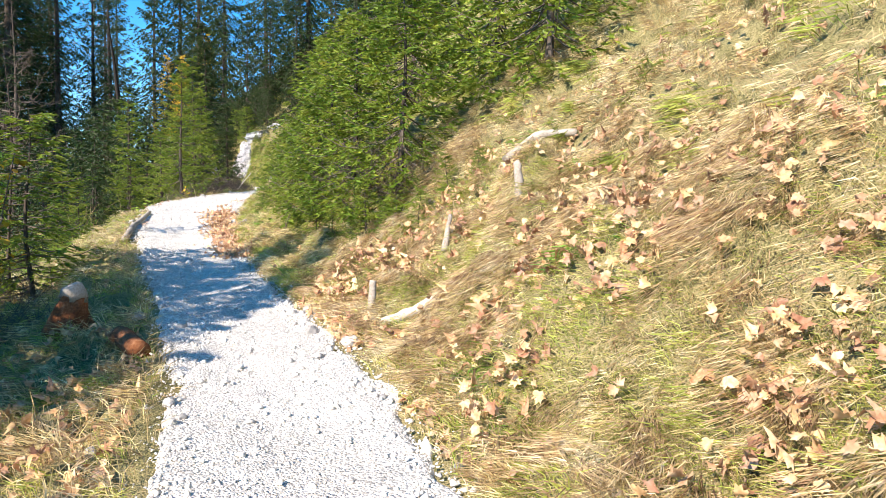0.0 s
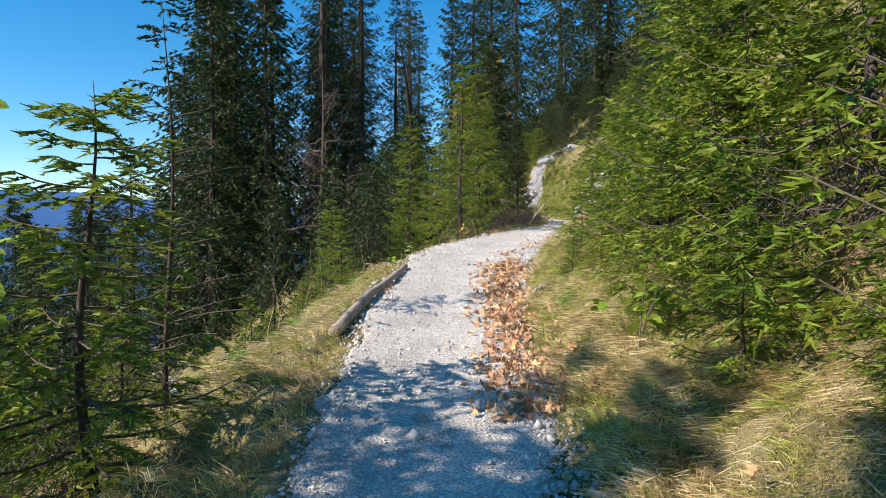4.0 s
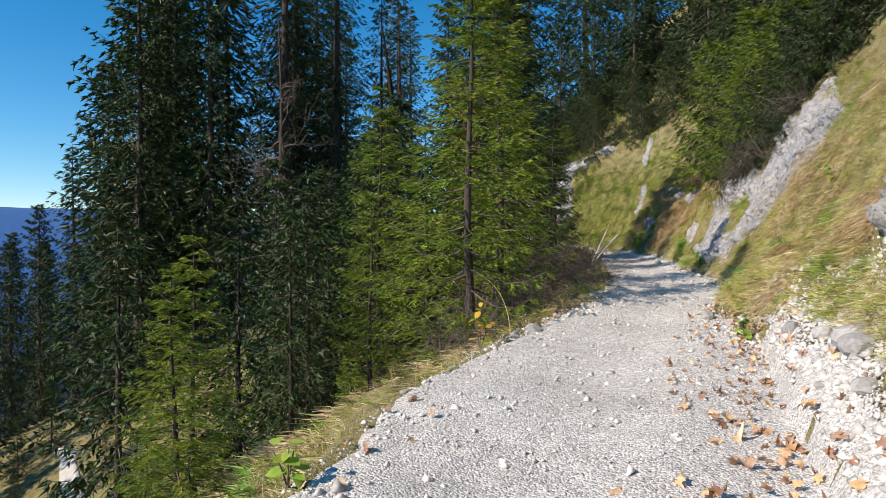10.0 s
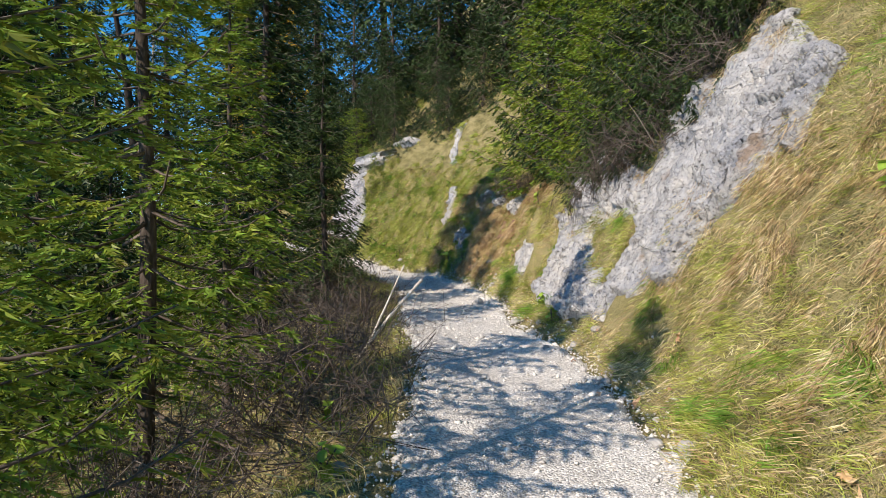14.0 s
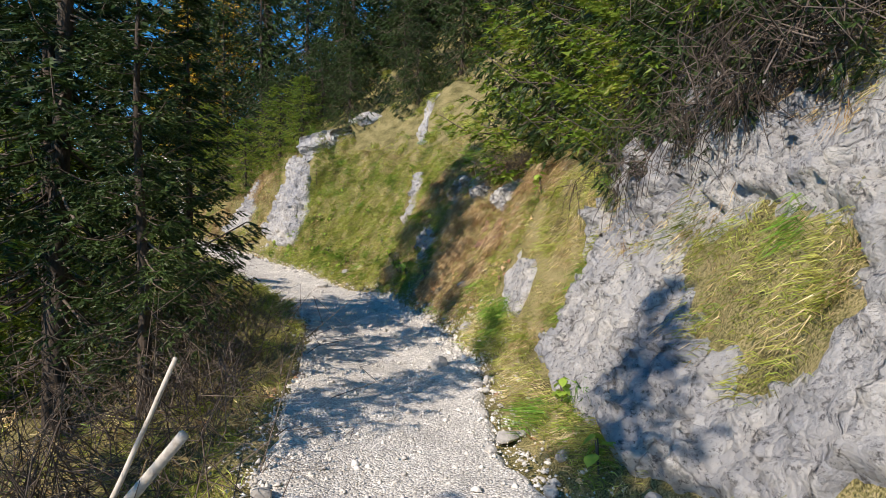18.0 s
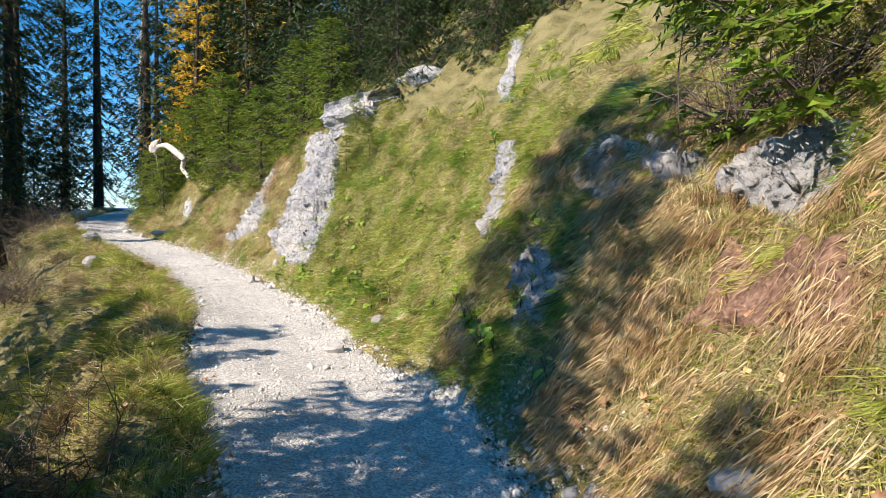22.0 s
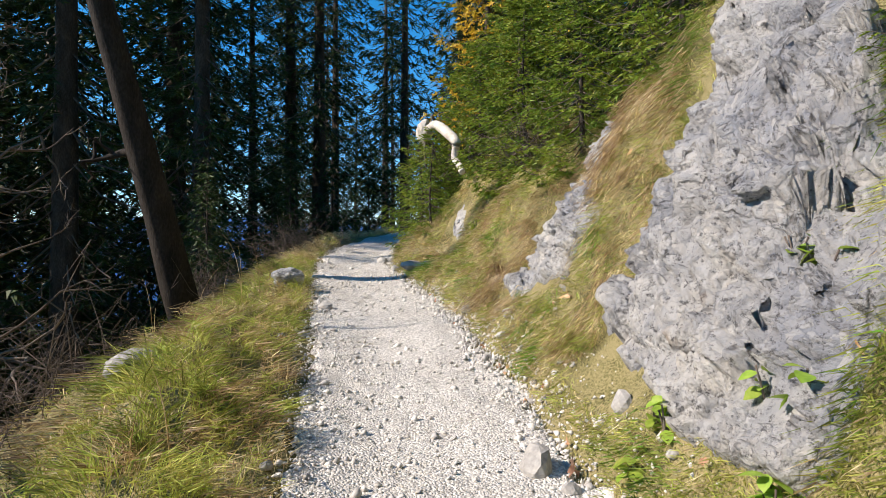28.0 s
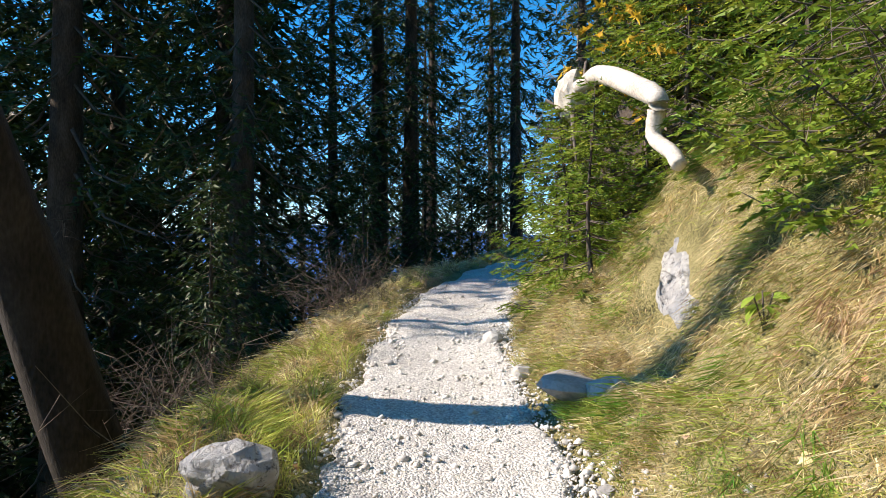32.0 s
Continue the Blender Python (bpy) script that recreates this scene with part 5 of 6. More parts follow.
for i, (s, lat, k) in enumerate(((23.6, -1.5, 0.8), (24.6, -1.7, 0.9), (25.8, -1.3, 0.8), (27.2, -1.5, 0.9), (28.4, -1.7, 0.9), (29.6, -1.5, 0.9), (31.0, -1.5, 0.9), (32.4, -1.7, 0.9), (33.6, -1.9, 0.8),
                                 (35.0, -2.0, 0.8), (22.4, -1.5, 0.7), (26.4, -2.4, 1.1), (30.2, -2.6, 1.1), (44.2, -2.4, 0.9), (47.0, -2.6, 1.0), (50.5, -2.2, 1.0), (53.5, -1.8, 1.0), (7.6, -2.2, 0.8), (10.5, -2.2, 0.7))):
    thicket(s, lat, k, 300 + i, M_TWIG, "dry leafless twigs in the shade beside the trail")
for i, (s, lat, k) in enumerate(((47.6, 2.2, 0.6), (30.8, 2.5, 0.8), (29.8, 3.2, 0.9), (28.6, 2.15, 0.55), (29.3, 2.0, 0.55), (30.0, 1.9, 0.5), (28.0, 2.6, 0.6), (28.9, 2.5, 0.7), (34.9, 2.4, 0.6), (10.0, 2.6, 0.8), (12.0, 2.5, 0.8), (8.6, 2.7, 0.8))):
    thicket(s, lat, k, 400 + i, M_TWIG, "tangle of dead grey boughs on the bank")

def hanging_boughs(spots, seed, label):
    """Dead drooping boughs with fringes of hanging twigs."""
    rr = np.random.RandomState(seed)
    v, f, o = [], [], 0
    for s, lat, up in spots:
        a = np.array(on_land(s, lat, up))
        q = np.array([*land_xy(s, lat - 1.0), 0]) - np.array([*land_xy(s, lat), 0])
        w = q / np.linalg.norm(q) + rr.normal(size=3) * [0.4, 0.4, 0.1]
        n = rr.uniform(0.25, 0.6)
        tt = np.linspace(0, 1, 6)
        P = a + w * (n * tt)[:, None] + np.array([0, 0, -1]) * (n * 0.9 * tt ** 1.8)[:, None]
        rows = [(P, 0.007 * (1.1 - tt))]
        for g in rr.uniform(0.1, 1, 26):
            c = np.array([np.interp(g, tt, P[:, i]) for i in range(3)])
            d = rr.normal(size=3) * [0.1, 0.1, 0.03]
            L = rr.uniform(0.15, 0.42)
            rows.append((np.stack([c, c + d + [0, 0, -0.45 * L], c + d * 1.4 + [0, 0, -L]]), np.array([0.003, 0.0025, 0.0015])))
        for pts, r in rows:
            a_, b_ = tube(pts, r, 3, cap=False)
            v.append(a_)
            f.append(b_ + o)
            o += len(a_)
    tagged(part("hanging_boughs", quad_mesh("hanging_boughs", (np.vstack(v), np.vstack(f)), M_BARK)), label, "dead boughs", kind="stuff")


rng = np.random.RandomState(55)
hanging_boughs([(rng.uniform(28.8, 31.2), rng.uniform(2.05, 2.5), rng.uniform(0.0, 0.45)) for _ in range(60)], 56, "dead brown boughs hanging over the rock ledge")

# ---- leafy saplings and herbs ----
def leaf_blade(size, seed, curl=0.25):
    """One broad leaf: a folded oval of twelve faces."""
    rr = np.random.RandomState(seed)
    w = np.array([0.05, 0.34, 0.42, 0.3, 0.0])
    y = np.array([0, 0.25, 0.5, 0.78, 1.08])
    v = []
    for a, b in zip(w, y):
        z = curl * (b - 0.4) ** 2 * -1
        v += [(-a, b, z + 0.12 * a), (0, b, z), (a, b, z + 0.12 * a)]
    v = np.array(v) * size
    return v, grid_faces(5, 3)


def sapling(label, s, lat, H, leaves, size, mat, seed, name="sapling", category="sapling", stems=1, low=0.3):
    rr = np.random.RandomState(seed)
    root = tagged(new(name), label, category)
    root.matrix_basis = pose(*on_land(s, lat, -0.03))
    for k in range(stems):
        lean = rr.normal(size=2) * 0.14 * H
        tt = np.linspace(0, 1, 6)
        sp = np.stack([lean[0] * tt ** 1.5, lean[1] * tt ** 1.5, H * rr.uniform(0.8, 1.05) * tt], 1)
        part("stem", tube_mesh("stem", sp, 0.004 + 0.006 * H / 2 * (1 - tt * 0.8), M_TWIG, 5), root)
        for i in range(leaves // stems):
            f = rr.uniform(low, 1)
            p = np.array([np.interp(f, tt, sp[:, j]) for j in range(3)])
            a = rr.uniform(0, 6.28)
            d = 0.16 * H * (1.15 - f) * rr.uniform(0.3, 1)
            v, fc = leaf_blade(size * rr.uniform(0.7, 1.2), seed + i)
            lf = part("leaf", tris("leaf", v, fc, mat), root)
            lf.matrix_basis = pose(p[0] + d * math.cos(a), p[1] + d * math.sin(a), p[2] + 0.04, rr.uniform(-50, 10), rr.uniform(-25, 25), math.degrees(a) - 90)


sapling("bright yellow-green leafy seedling on the bank", 11.1, 1.55, 0.5, 16, 0.13, M_HERB, 1, "leafy_plant", "plant", 3)
sapling("broad-leaved light green seedling by the trail", 12.1, 1.5, 0.45, 14, 0.12, M_HERB, 2, "leafy_plant", "plant", 3)
sapling("light green leafy plant under the spruce boughs", 7.6, 2.25, 0.5, 14, 0.12, M_HERB, 3, "leafy_plant", "plant", 2)
sapling("small plant with yellow autumn leaves at the trail edge", 21.6, -1.25, 0.5, 22, 0.07, M_YELLOWLEAF, 4, "leafy_plant", "plant", 3)
sapling("thin broadleaf sapling with green and yellow leaves", 10.2, -2.55, 3.4, 90, 0.12, M_HERB, 5, stems=3)
sapling("thin sapling with yellow autumn leaves", 9.2, -2.3, 2.4, 70, 0.09, M_YELLOWLEAF, 6, stems=2)
sapling("slender sapling with yellowing leaves by the stump", 5.2, -2.7, 2.4, 40, 0.09, M_YELLOWLEAF, 7, stems=2)
sapling("slender sapling with green leaves by the stump", 6.6, -2.9, 1.9, 36, 0.1, M_HERB, 8, stems=2)
rng = np.random.RandomState(91)
for i, (s, lat, k) in enumerate(((29.0, 0.95, 0.22), (29.8, 1.0, 0.2), (24.8, -1.0, 0.25), (25.6, -1.1, 0.22), (33.0, 1.9, 0.4), (34.0, 2.2, 0.35), (35.2, 1.1, 0.3), (36.0, 1.05, 0.3), (36.6, 1.15, 0.3), (38.4, 2.4, 0.25),
                                 (39.4, 1.9, 0.25), (40.2, 2.2, 0.22), (39.8, 1.5, 0.2), (41.2, 1.6, 0.22), (18.6, -1.25, 0.25), (17.8, -1.3, 0.25), (22.2, 1.05, 0.22), (48.2, 1.5, 0.25), (47.2, 1.9, 0.22), (48.6, 1.9, 0.25), (24.2, 1.8, 0.25), (25.2, 2.2, 0.25))):
    sapling("low green broad-leaved herb in the grass", s, lat, k, 12, 0.085, M_HERB, 40 + i, "herb", "herb", 3, 0.2)

for i in range(70):
    sapling("low green broad-leaved herb in the grass", rng.uniform(35.6, 42.5), 0.9 + abs(rng.normal(0, 0.55)), rng.uniform(0.12, 0.24), 9, 0.075, M_HERB, 80 + i, "herb", "herb", 3, 0.15)

# tall dry stalks on the outer verge
def stalk(s, lat, H, seed):
    rr = np.random.RandomState(seed)
    a = rr.uniform(0, 6.28)
    b = rr.uniform(0.1, 0.5) * H
    tt = np.linspace(0, 1, 8)
    p = np.stack([b * math.cos(a) * tt ** 2, b * math.sin(a) * tt ** 2, H * (tt - 0.22 * tt ** 3)], 1)
    ob = part("dry_stalk", tube_mesh("dry_stalk", p, 0.0035 * (1.1 - tt), M_DRY, 4))
    ob.matrix_basis = pose(*on_land(s, lat))
    tagged(ob, "tall thin dry grass stalk on the outer verge", "grass stalk", "dry stalks")


for i in range(12):
    stalk(rng.uniform(12.5, 16.5), -rng.uniform(1.5, 2.3), rng.uniform(1.0, 1.6), 580 + i)
for i in range(60):
    stalk(rng.uniform(0.5, 48), -rng.uniform(0.9, 2.3), rng.uniform(0.4, 1.0), 500 + i)

# ---- grass ----
def blades(name, n_tufts, s0, s1, l0, l1, mat, seed, length, width, per=7, keep=None, label="", gate=0.0, noise_k=1, hang=0.7, loose=0.15):
    rr = np.random.RandomState(seed)
    # tussocks, each of many tufts
    m = n_tufts // 9
    cs, cl, size = rr.uniform(s0, s1, m), rr.uniform(l0, l1, m), rr.uniform(0.5, 1.4, m)
    x, y = land_xy(cs, cl)
    meadow = fbm(x * 1.7, y * 1.7, 1, 2) * (1 if noise_k == 1 else -1) + rr.uniform(-0.22, 0.22, m)
    j = rr.randint(0, m, n_tufts)
    s, lat = cs[j] + rr.normal(size=n_tufts) * 0.075 * size[j], cl[j] + rr.normal(size=n_tufts) * 0.05 * size[j]
    free = rr.rand(n_tufts) < loose
    s, lat = np.where(free, rr.uniform(s0, s1, n_tufts), s), np.where(free, rr.uniform(l0, l1, n_tufts), lat)
    ok = meadow[j] > gate
    sway = (rr.normal(size=(m, 3)) * [0.45, 0.45, 0])[j]
    heft = (0.6 + 0.45 * size)[j]
    off = np.maximum(lat - col(WIDTH, s, 2), -lat - col(WIDTH, s, 1))
    ok &= off > 0.02 + 0.12 * rr.rand(n_tufts)
    if keep is not None:
        ok &= keep(s, lat, rr.rand(n_tufts))
    s, lat, sway, heft = s[ok], lat[ok], sway[ok], heft[ok]
    n = len(s) * per
    sb = np.repeat(s, per) + rr.normal(size=n) * 0.03
    lb = np.repeat(lat, per) + rr.normal(size=n) * 0.03
    base = land(sb, lb)
    base[:, 2] -= 0.01
    # downhill way
    e = 0.15
    down = np.stack([(land_h(sb, lb - e, False) - land_h(sb, lb + e, False)) / (2 * e)], 1)  # positive where the land falls towards growing lat
    gx, gy = land_xy(sb, lb + e)
    hx, hy = land_xy(sb, lb - e)
    wayx, wayy = (gx - hx) / (2 * e), (gy - hy) / (2 * e)
    slope = np.clip(down[:, 0], -1.6, 1.6)
    q = 1 / np.sqrt(1 + slope ** 2)
    # along the slope downwards, and the slope's normal
    fall = np.stack([wayx * slope * q, wayy * slope * q, -slope ** 2 * q], 1)
    norm = np.stack([wayx * slope * q, wayy * slope * q, q], 1)
    big = np.repeat(rr.uniform(0.7, 1.15, len(s)) * heft, per)
    L = length * big * rr.uniform(0.55, 1.2, n)
    a = rr.uniform(0, 6.28, n)
    out = np.stack([np.cos(a), np.sin(a), 0 * a], 1)
    comb = np.repeat(rr.normal(size=(len(s), 3)) * [0.15, 0.15, 0] + sway, per, axis=0)
    lean = out * rr.uniform(0.15, 0.6, n)[:, None] + comb
    up = np.array([0, 0, 1.0])
    d1 = up * 0.5 + norm * 0.5 + lean * 0.5 + fall * hang * 0.35
    d1 /= np.linalg.norm(d1, axis=1)[:, None]
    d2 = norm * (0.55 - 0.45 * hang) + fall * hang + lean * 0.85 - up * 0.1
    d2 /= np.linalg.norm(d2, axis=1)[:, None]
    p1 = base + d1 * (L * 0.45)[:, None]
    p2 = p1 + d2 * (L * 0.55)[:, None]
    side = np.cross(d2, np.stack([np.cos(a + 1.3), np.sin(a + 1.3), 0.3 + 0 * a], 1))
    side /= np.linalg.norm(side, axis=1)[:, None] + 1e-9
    w = (width * rr.uniform(0.6, 1.3, n))[:, None] / 2
    V = np.stack([base, p1 - side * w, p1 + side * w, p2], 1).reshape(-1, 3)
    k = np.arange(n)[:, None] * 4
    F = (k[:, :, None] + np.array([[0, 2, 1], [1, 2, 3]])[None]).reshape(-1, 3)
    ob = part(name, tris(name, V, F, mat))
    return tagged(ob, label, "grass", kind="stuff")


def share(table):
    t = np.array(table)
    return lambda s, lat, r: (r < np.interp(s, t[:, 0], t[:, 1])) & ~rocky(s, lat)


ROCKY = ((26.6, 27.5, 1.9, 2.6), (27.4, 28.2, 1.25, 2.3), (28.2, 30.9, 1.05, 1.42), (28.2, 29.3, 1.78, 2.0), (29.3, 30.9, 1.4, 1.6), (42.2, 43.5, 1.0, 2.3), (44.5, 45.9, 1.25, 1.75), (45.0, 46.2, 1.75, 2.2), (18.2, 21.7, 1.9, 3.3), (49.0, 49.8, 1.3, 1.65), (33.7, 34.5, 1.5, 1.72), (34.3, 35.6, 1.0, 1.25), (35.8, 36.4, 1.28, 1.58), (35.4, 36.3, 1.92, 2.12), (37.1, 37.6, 1.6, 1.9), (37.5, 38.0, 1.9, 2.25), (39.6, 40.2, 3.35, 3.7), (41.7, 42.3, 1.1, 1.6), (44.3, 45.0, 1.3, 1.6), (31.6, 32.6, 1.22, 1.5))


def rocky(s, lat):
    m = np.zeros(s.shape, bool)
    for a, b, c, d in ROCKY:
        m |= (s > a) & (s < b) & (lat > c) & (lat < d)
    return m


GREENER = share([(-3, 0.5), (8, 0.6), (20, 0.6), (26, 0.75), (33, 1.0), (42, 1.0), (45, 0.6), (56, 0.45)])
DRIER = share([(-3, 1.0), (8, 0.9), (20, 0.8), (26, 0.6), (33, 0.35), (42, 0.35), (45, 0.8), (56, 0.9)])
blades("grass", 44000, -1, 56, 0.55, 3.0, M_GREEN, 1, 0.16, 0.0046, 10, GREENER, "fresh yellow-green grass on the bank", -0.14, 1, 0.3)
blades("short_grass", 42000, -1, 56, 0.55, 3.0, M_GREEN, 7, 0.1, 0.0052, 6, GREENER, "short grass between the tussocks", -0.6, 1, 0.3, loose=1.0)
blades("short_dry_grass", 44000, -1, 56, 0.55, 3.0, M_DRY, 8, 0.12, 0.0045, 6, DRIER, "flattened straw between the tussocks", -0.6, 3, 0.6, loose=1.0)
blades("dry_grass", 44000, -1, 56, 0.55, 3.0, M_DRY, 2, 0.19, 0.0044, 9, DRIER, "bleached dry grass hanging down the bank", -0.12, 3, 0.65)
blades("grass", 17000, -1, 60, -3.0, -0.5, M_GREEN, 3, 0.17, 0.005, 10, GREENER, "green grass tufts on the outer verge", -0.25, 1, 0.5, loose=0.4)
blades("dry_grass", 16000, -1, 60, -3.0, -0.5, M_DRY, 4, 0.24, 0.005, 9, DRIER, "dry straw-coloured grass on the outer verge", -0.25, 0, 0.6, loose=0.4)
blades("grass", 11000, 0, 60, 2.9, 9, M_GREEN, 5, 0.3, 0.014, 7, None, "rough grass high on the slope", -0.3, 1)
blades("dry_grass", 12000, 0, 60, -16, -3.0, M_DRY, 6, 0.36, 0.02, 6, None, "rough dry grass on the lower slope", -0.5, 2, loose=0.5)
blades("grass", 12000, 0, 60, -16, -3.0, M_GREEN, 9, 0.34, 0.02, 6, None, "rough green growth on the lower slope", -0.3, 1, loose=0.4)

blades("tall_straw", 2000, 35, 51, -1.9, -0.7, M_STRAW, 40, 0.24, 0.0055, 11, None, "brown dry grass mixed into the outer verge", 0.0, 3, 0.5, loose=0.3)
blades("short_grass", 15000, 35.8, 43, 0.75, 2.7, M_GREEN, 41, 0.09, 0.005, 7, GREENER, "dense short grass on the sunny bank", -0.6, 1, 0.3, loose=1.0)
blades("green_tussock", 2200, 35.8, 43, 0.75, 2.7, M_LUSH, 42, 0.13, 0.006, 10, GREENER, "low lush green tufts on the sunny bank", -0.1, 3, 0.3, loose=0.1)
blades("hanging_straw", 2600, 32.8, 37, 0.95, 2.6, M_STRAW, 43, 0.22, 0.0055, 12, None, "brown straw hanging in the shaded hollow", -0.1, 3, 0.95, loose=0.1)
blades("tall_grass", 2400, 35, 51, -1.7, -0.7, M_GREEN, 31, 0.25, 0.006, 10, None, "tall yellow-green grass crowning the outer verge", -0.1, 1, 0.35, loose=0.3)
blades("green_tussock", 2600, 30, 52, 0.7, 3.6, M_LUSH, 32, 0.25, 0.0055, 14, GREENER, "lush green grass tussocks on the bank", 0.05, 1, 0.45, loose=0.02)
blades("green_tussock", 1500, 1, 30, 0.7, 3.2, M_LUSH, 33, 0.24, 0.0055, 14, GREENER, "lush green grass tussocks on the bank", 0.12, 1, 0.45, loose=0.02)
blades("dry_grass", 9000, 11, 32, -10, -2.4, M_DRY, 37, 0.33, 0.011, 8, None, "rank dry grass on the slope below the trail", -0.3, 0, 0.5, loose=0.3)
blades("grass", 9000, 11, 32, -10, -2.4, M_LUSH, 38, 0.3, 0.012, 8, None, "rank green growth on the slope below the trail", -0.1, 1, 0.4, loose=0.2)
blades("dry_grass", 9000, -1, 9.5, 2.8, 7, M_DRY, 39, 0.2, 0.007, 9, None, "dry grass high on the first bank", -0.3, 3, 0.7, loose=0.3)
blades("hanging_straw", 4800, 0.3, 8.0, 0.9, 3.2, M_STRAW, 36, 0.23, 0.0055, 12, None, "long brown straw combed down the bank", -0.05, 3, 0.95, loose=0.1)
blades("hanging_straw", 4200, 21.5, 30.5, 1.2, 3.4, M_STRAW, 34, 0.22, 0.0055, 13, DRIER, "long brown straw hanging over the bank", 0.05, 3, 0.95, loose=0.05)
blades("hanging_straw", 2600, 43.3, 48, 1.15, 3.2, M_STRAW, 35, 0.24, 0.0055, 13, DRIER, "long brown straw hanging over the bank", 0.0, 3, 0.95, loose=0.05)

# ---- gravel ----
def pebbles(name, n, s0, s1, seed, size, mat, label, verge=0.0):
    rr = np.random.RandomState(seed)
    s = rr.uniform(s0, s1, n)
    u = np.where(rr.rand(n) < 0.55, rr.uniform(-1, 1, n), np.sign(rr.uniform(-0.45, 0.55, n)) * (1 + rr.normal(-0.05, 0.13, n)))
    lat = np.where(u < 0, u * col(WIDTH, s, 1), u * col(WIDTH, s, 2))
    P = land(s, lat)
    r = np.minimum(size * (0.5 + rr.exponential(0.55, n)), size * 3.2)
    P[:, 2] += 0.012 + r * 0.15
    dirs = np.array([[1, 0, 0], [-1, 0, 0], [0, 1, 0], [0, -1, 0], [0, 0, 1], [0, 0, -1.0]])
    V = dirs[None] * r[:, None, None] * rr.uniform(0.55, 1.15, (n, 6))[..., None] + rr.normal(size=(n, 6, 3)) * (r * 0.22)[:, None, None]
    a = rr.uniform(0, 6.28, n)
    c, q = np.cos(a)[:, None], np.sin(a)[:, None]
    V = np.stack([V[..., 0] * c - V[..., 1] * q, V[..., 0] * q + V[..., 1] * c, V[..., 2] * 0.75], -1) + P[:, None]
    F = np.array([[0, 2, 4], [2, 1, 4], [1, 3, 4], [3, 0, 4], [2, 0, 5], [1, 2, 5], [3, 1, 5], [0, 3, 5]])
    F = (np.arange(n)[:, None, None] * 6 + F[None]).reshape(-1, 3)
    ob = part(name, tris(name, V.reshape(-1, 3), F, mat))
    tagged(ob, label, "gravel", kind="stuff")


pebbles("gravel", 46000, -1, 54, 11, 0.0095, M_PEBBLE, "loose pale limestone chips on the trail")
pebbles("gravel", 3800, 0, 54, 12, 0.016, M_PEBBLE, "coarse broken limestone along the trail")

def scree(n, s0, s1, reach, seed, size, label):
    """Broken stone lying from the inner edge of the trail up the foot of the bank."""
    rr = np.random.RandomState(seed)
    s = rr.uniform(s0, s1, n)
    lat = col(WIDTH, s, 2) - 0.22 + np.abs(rr.normal(0, reach, n))
    P = land(s, lat)
    r = np.minimum(size * (0.4 + rr.exponential(0.7, n)), size * 3.5)
    P[:, 2] += r * 0.2
    dirs = np.array([[1, 0, 0], [-1, 0, 0], [0, 1, 0], [0, -1, 0], [0, 0, 1], [0, 0, -1.0]])
    V = dirs[None] * r[:, None, None] * rr.uniform(0.5, 1.2, (n, 6))[..., None] + rr.normal(size=(n, 6, 3)) * (r * 0.25)[:, None, None] + P[:, None]
    F = np.array([[0, 2, 4], [2, 1, 4], [1, 3, 4], [3, 0, 4], [2, 0, 5], [1, 2, 5], [3, 1, 5], [0, 3, 5]])
    F = (np.arange(n)[:, None, None] * 6 + F[None]).reshape(-1, 3)
    tagged(part("scree", tris("scree", V.reshape(-1, 3), F, M_PEBBLE)), label, "scree", kind="stuff")


scree(9000, 17.5, 22.8, 0.5, 13, 0.012, "pale broken stone spilling from the cut bank")
scree(4500, 31.5, 37.2, 0.22, 14, 0.011, "pale broken stone at the foot of the hollow")
scree(6500, 39.5, 48.5, 0.2, 15, 0.0095, "crushed limestone along the inner trail edge")
scree(1500, 6.0, 10.5, 0.18, 16, 0.01, "crushed limestone along the inner trail edge")

# ---- fallen leaves ----
def maple(seed):
    rr = np.random.RandomState(seed)
    ang = np.radians(np.array([-90, -52, -32, -8, 12, 35, 55, 72, 90, 108, 125, 145, 168, 188, 212, 232]))
    rad = np.array([0.3, 0.66, 0.52, 0.82, 0.6, 0.92, 0.66, 0.84, 1.0, 0.84, 0.66, 0.92, 0.6, 0.82, 0.52, 0.66]) * rr.uniform(0.7, 1.15, 16)
    x, y = rad * np.cos(ang), rad * np.sin(ang)
    cu, cv = rr.uniform(-1.3, 1.9), rr.uniform(-1.2, 1.7)
    z = cu * x * x + cv * y * y + 0.12 * rr.normal(size=16)
    v = np.vstack([[0, 0, 0], np.stack([x, y, z], 1)])
    f = [(0, 1 + i, 1 + (i + 1) % 16) for i in range(16)]
    return v, np.array(f)


LEAVES = [maple(i) for i in range(8)]
LEAF_MESH = [tris("fallen_leaf", v, f, M_LEAF) for v, f in LEAVES]


def leaf_spot(rr):
    """Where leaves gather: the first bank, the heap along the inner edge, the outer verge."""
    c = rr.rand()
    if c < 0.58:
        return rr.uniform(0.3, 6.8), 0.75 + abs(rr.normal(0, 1.5))
    if c < 0.76:
        return rr.uniform(10.5, 17.5), rr.normal(0.78, 0.2)
    if c < 0.86:
        return rr.uniform(-1, 6.5), -0.75 - abs(rr.normal(0, 0.8))
    if c < 0.89:
        return rr.uniform(32.6, 36), 1.0 + abs(rr.normal(0, 0.5))
    if c < 0.94:
        return rr.uniform(17, 24), rr.normal(1.0, 0.25)
    return rr.uniform(0, 53), rr.choice([-1, 1]) * (0.75 + abs(rr.normal(0, 0.5)))


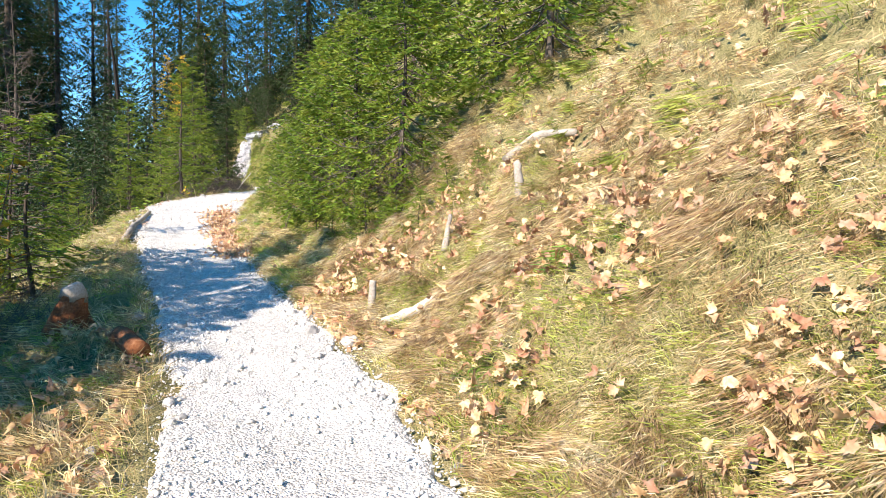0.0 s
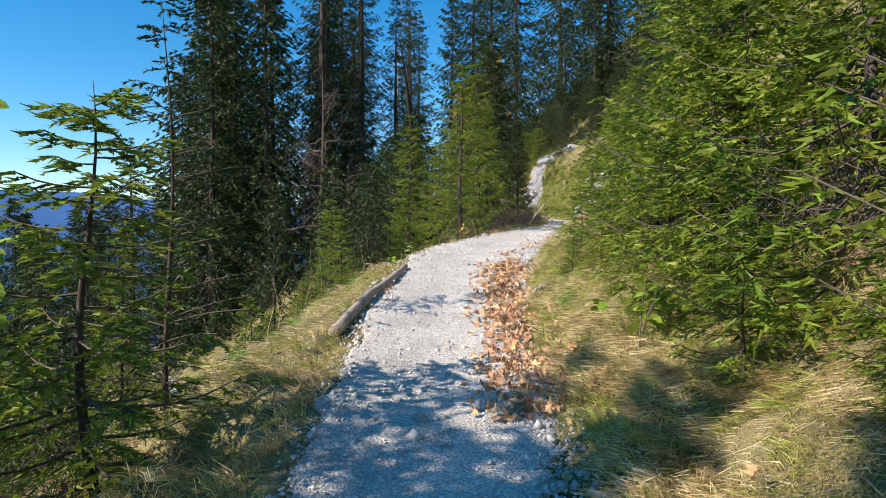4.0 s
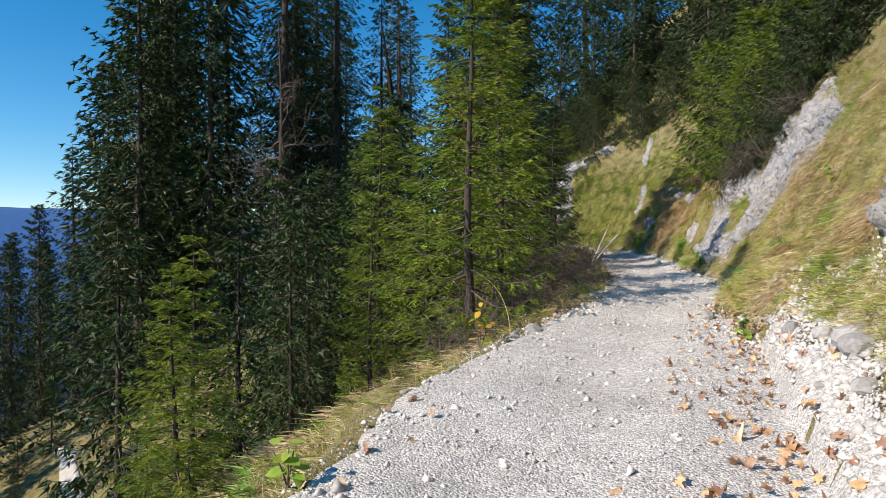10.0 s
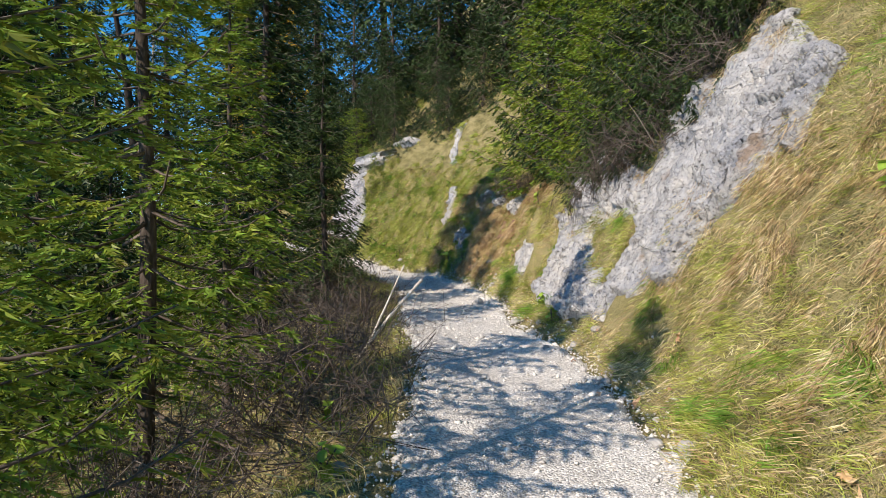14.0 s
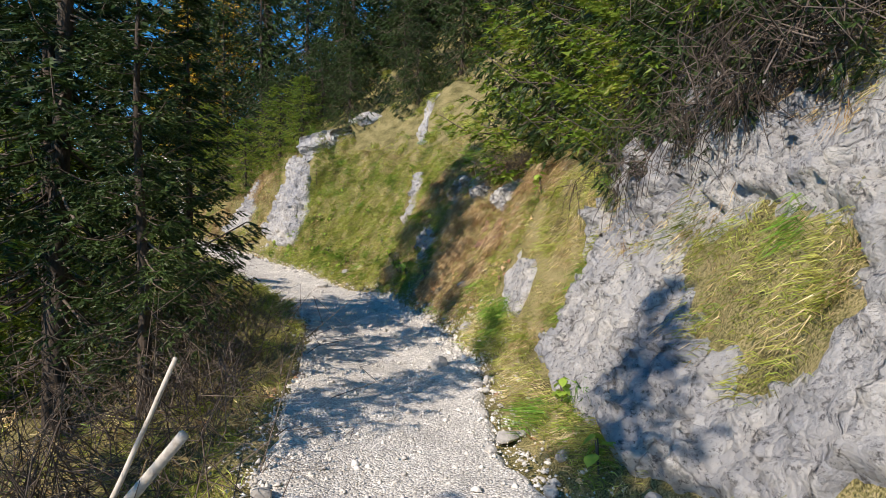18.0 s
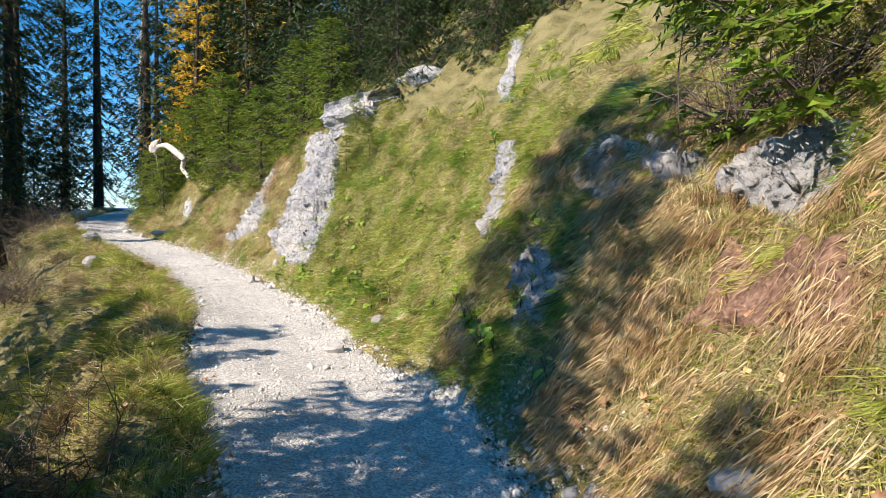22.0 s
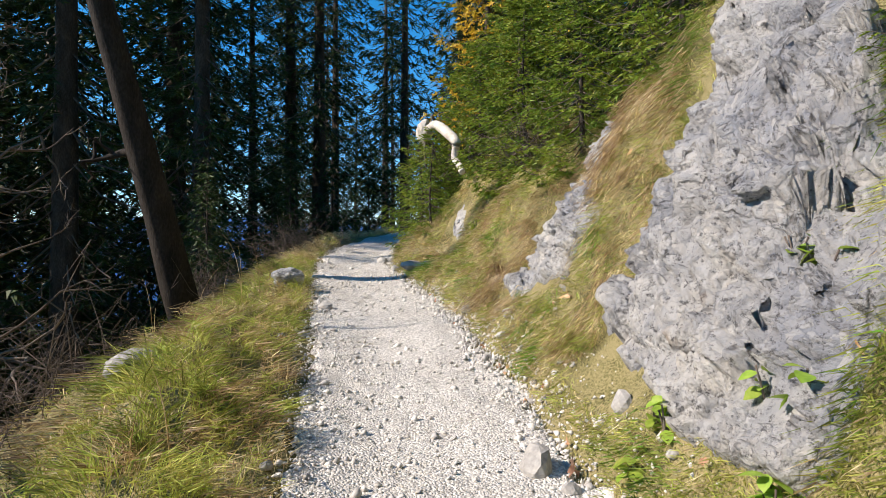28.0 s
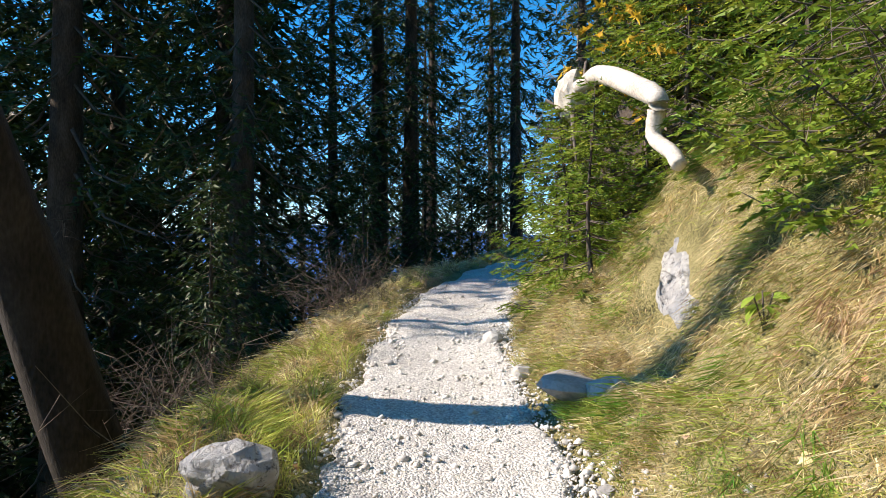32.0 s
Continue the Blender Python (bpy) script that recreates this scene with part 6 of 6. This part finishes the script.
litter = tagged(new("leaf_litter"), "fallen tan and orange maple leaves on bank and trail edge", "leaves")
rr = np.random.RandomState(21)
e = 0.05
V, F, o = [], [], 0
for i in range(7600):
    s, lat = leaf_spot(rr)
    x, y = land_xy(s, lat)
    if lat > 0 and s < 9 and float(fbm(x * 1.4, y * 1.4, 2, 2)) < -0.3 + 0.3 * rr.rand():
        continue
    if not 33 < s < 36 and bool(rocky(np.array(s), np.array(lat))):
        continue
    p = land(s, lat)
    a, b = land(s + e, lat) - p, land(s, lat + e) - p
    n_ = np.cross(a, b)
    n_ = n_ * np.sign(n_[2]) / np.linalg.norm(n_)
    q = Vector(n_ + rr.normal(size=3) * 0.35).to_track_quat("Z", "Y").to_matrix().to_4x4()
    k = rr.uniform(0.03, 0.062) * (0.7 if s > 20 else 1)
    m = Matrix.Translation(Vector(p) + Vector(n_) * rr.uniform(0.02, 0.15 if abs(lat) > 0.95 and s < 9 else 0.05))
    m = m @ q @ Matrix.Rotation(rr.uniform(0, 6.28), 4, "Z") @ Matrix.Diagonal((k, k, k, 1))
    j = rr.randint(8)
    if i % 24 == 0:
        lf = part("leaf", LEAF_MESH[j], litter)
        lf.matrix_basis = m
    else:
        M3 = np.array(m)
        V.append(LEAVES[j][0] @ M3[:3, :3].T + M3[:3, 3])
        F.append(LEAVES[j][1] + o)
        o += 17
tagged(part("leaf_carpet", tris("leaf_carpet", np.vstack(V), np.vstack(F), M_LEAF), litter), kind="stuff")

# ---- distance ----
def ridge(name, label, cx, cy, r, a0, a1, base, top, seed, mat):
    n, m = 160, 14
    a = np.radians(np.linspace(a0, a1, n))
    h = top * (0.62 + 0.75 * (fbm(np.linspace(0, 9, n), np.full(n, seed + 0.5), 1, 5) + 0.2))
    A, Q = np.meshgrid(a, np.linspace(0, 1, m), indexing="ij")
    R = r * (1 + 0.35 * Q)
    Z = base + (h[:, None] - base) * np.sin(Q * np.pi / 2) ** 0.8 + 0.05 * top * fbm(A * 60, Q * 9, 2, 3)
    P = np.stack([cx - R * np.sin(A), cy + R * np.cos(A), Z], -1)
    ob = part(name, tris(name, P.reshape(-1, 3), grid_faces(n, m), mat, True))
    tagged(ob, label, "mountain", kind="structure")


ridge("backdrop_mountain", "forested ridge across the valley in painted blue haze", 0, 0, 1500, -40, 190, -420, 95, 3, M_FAR)
ridge("backdrop_mountain", "distant mountain range in painted pale blue haze", 0, 0, 2700, -40, 190, -420, 170, 11, M_FAR)
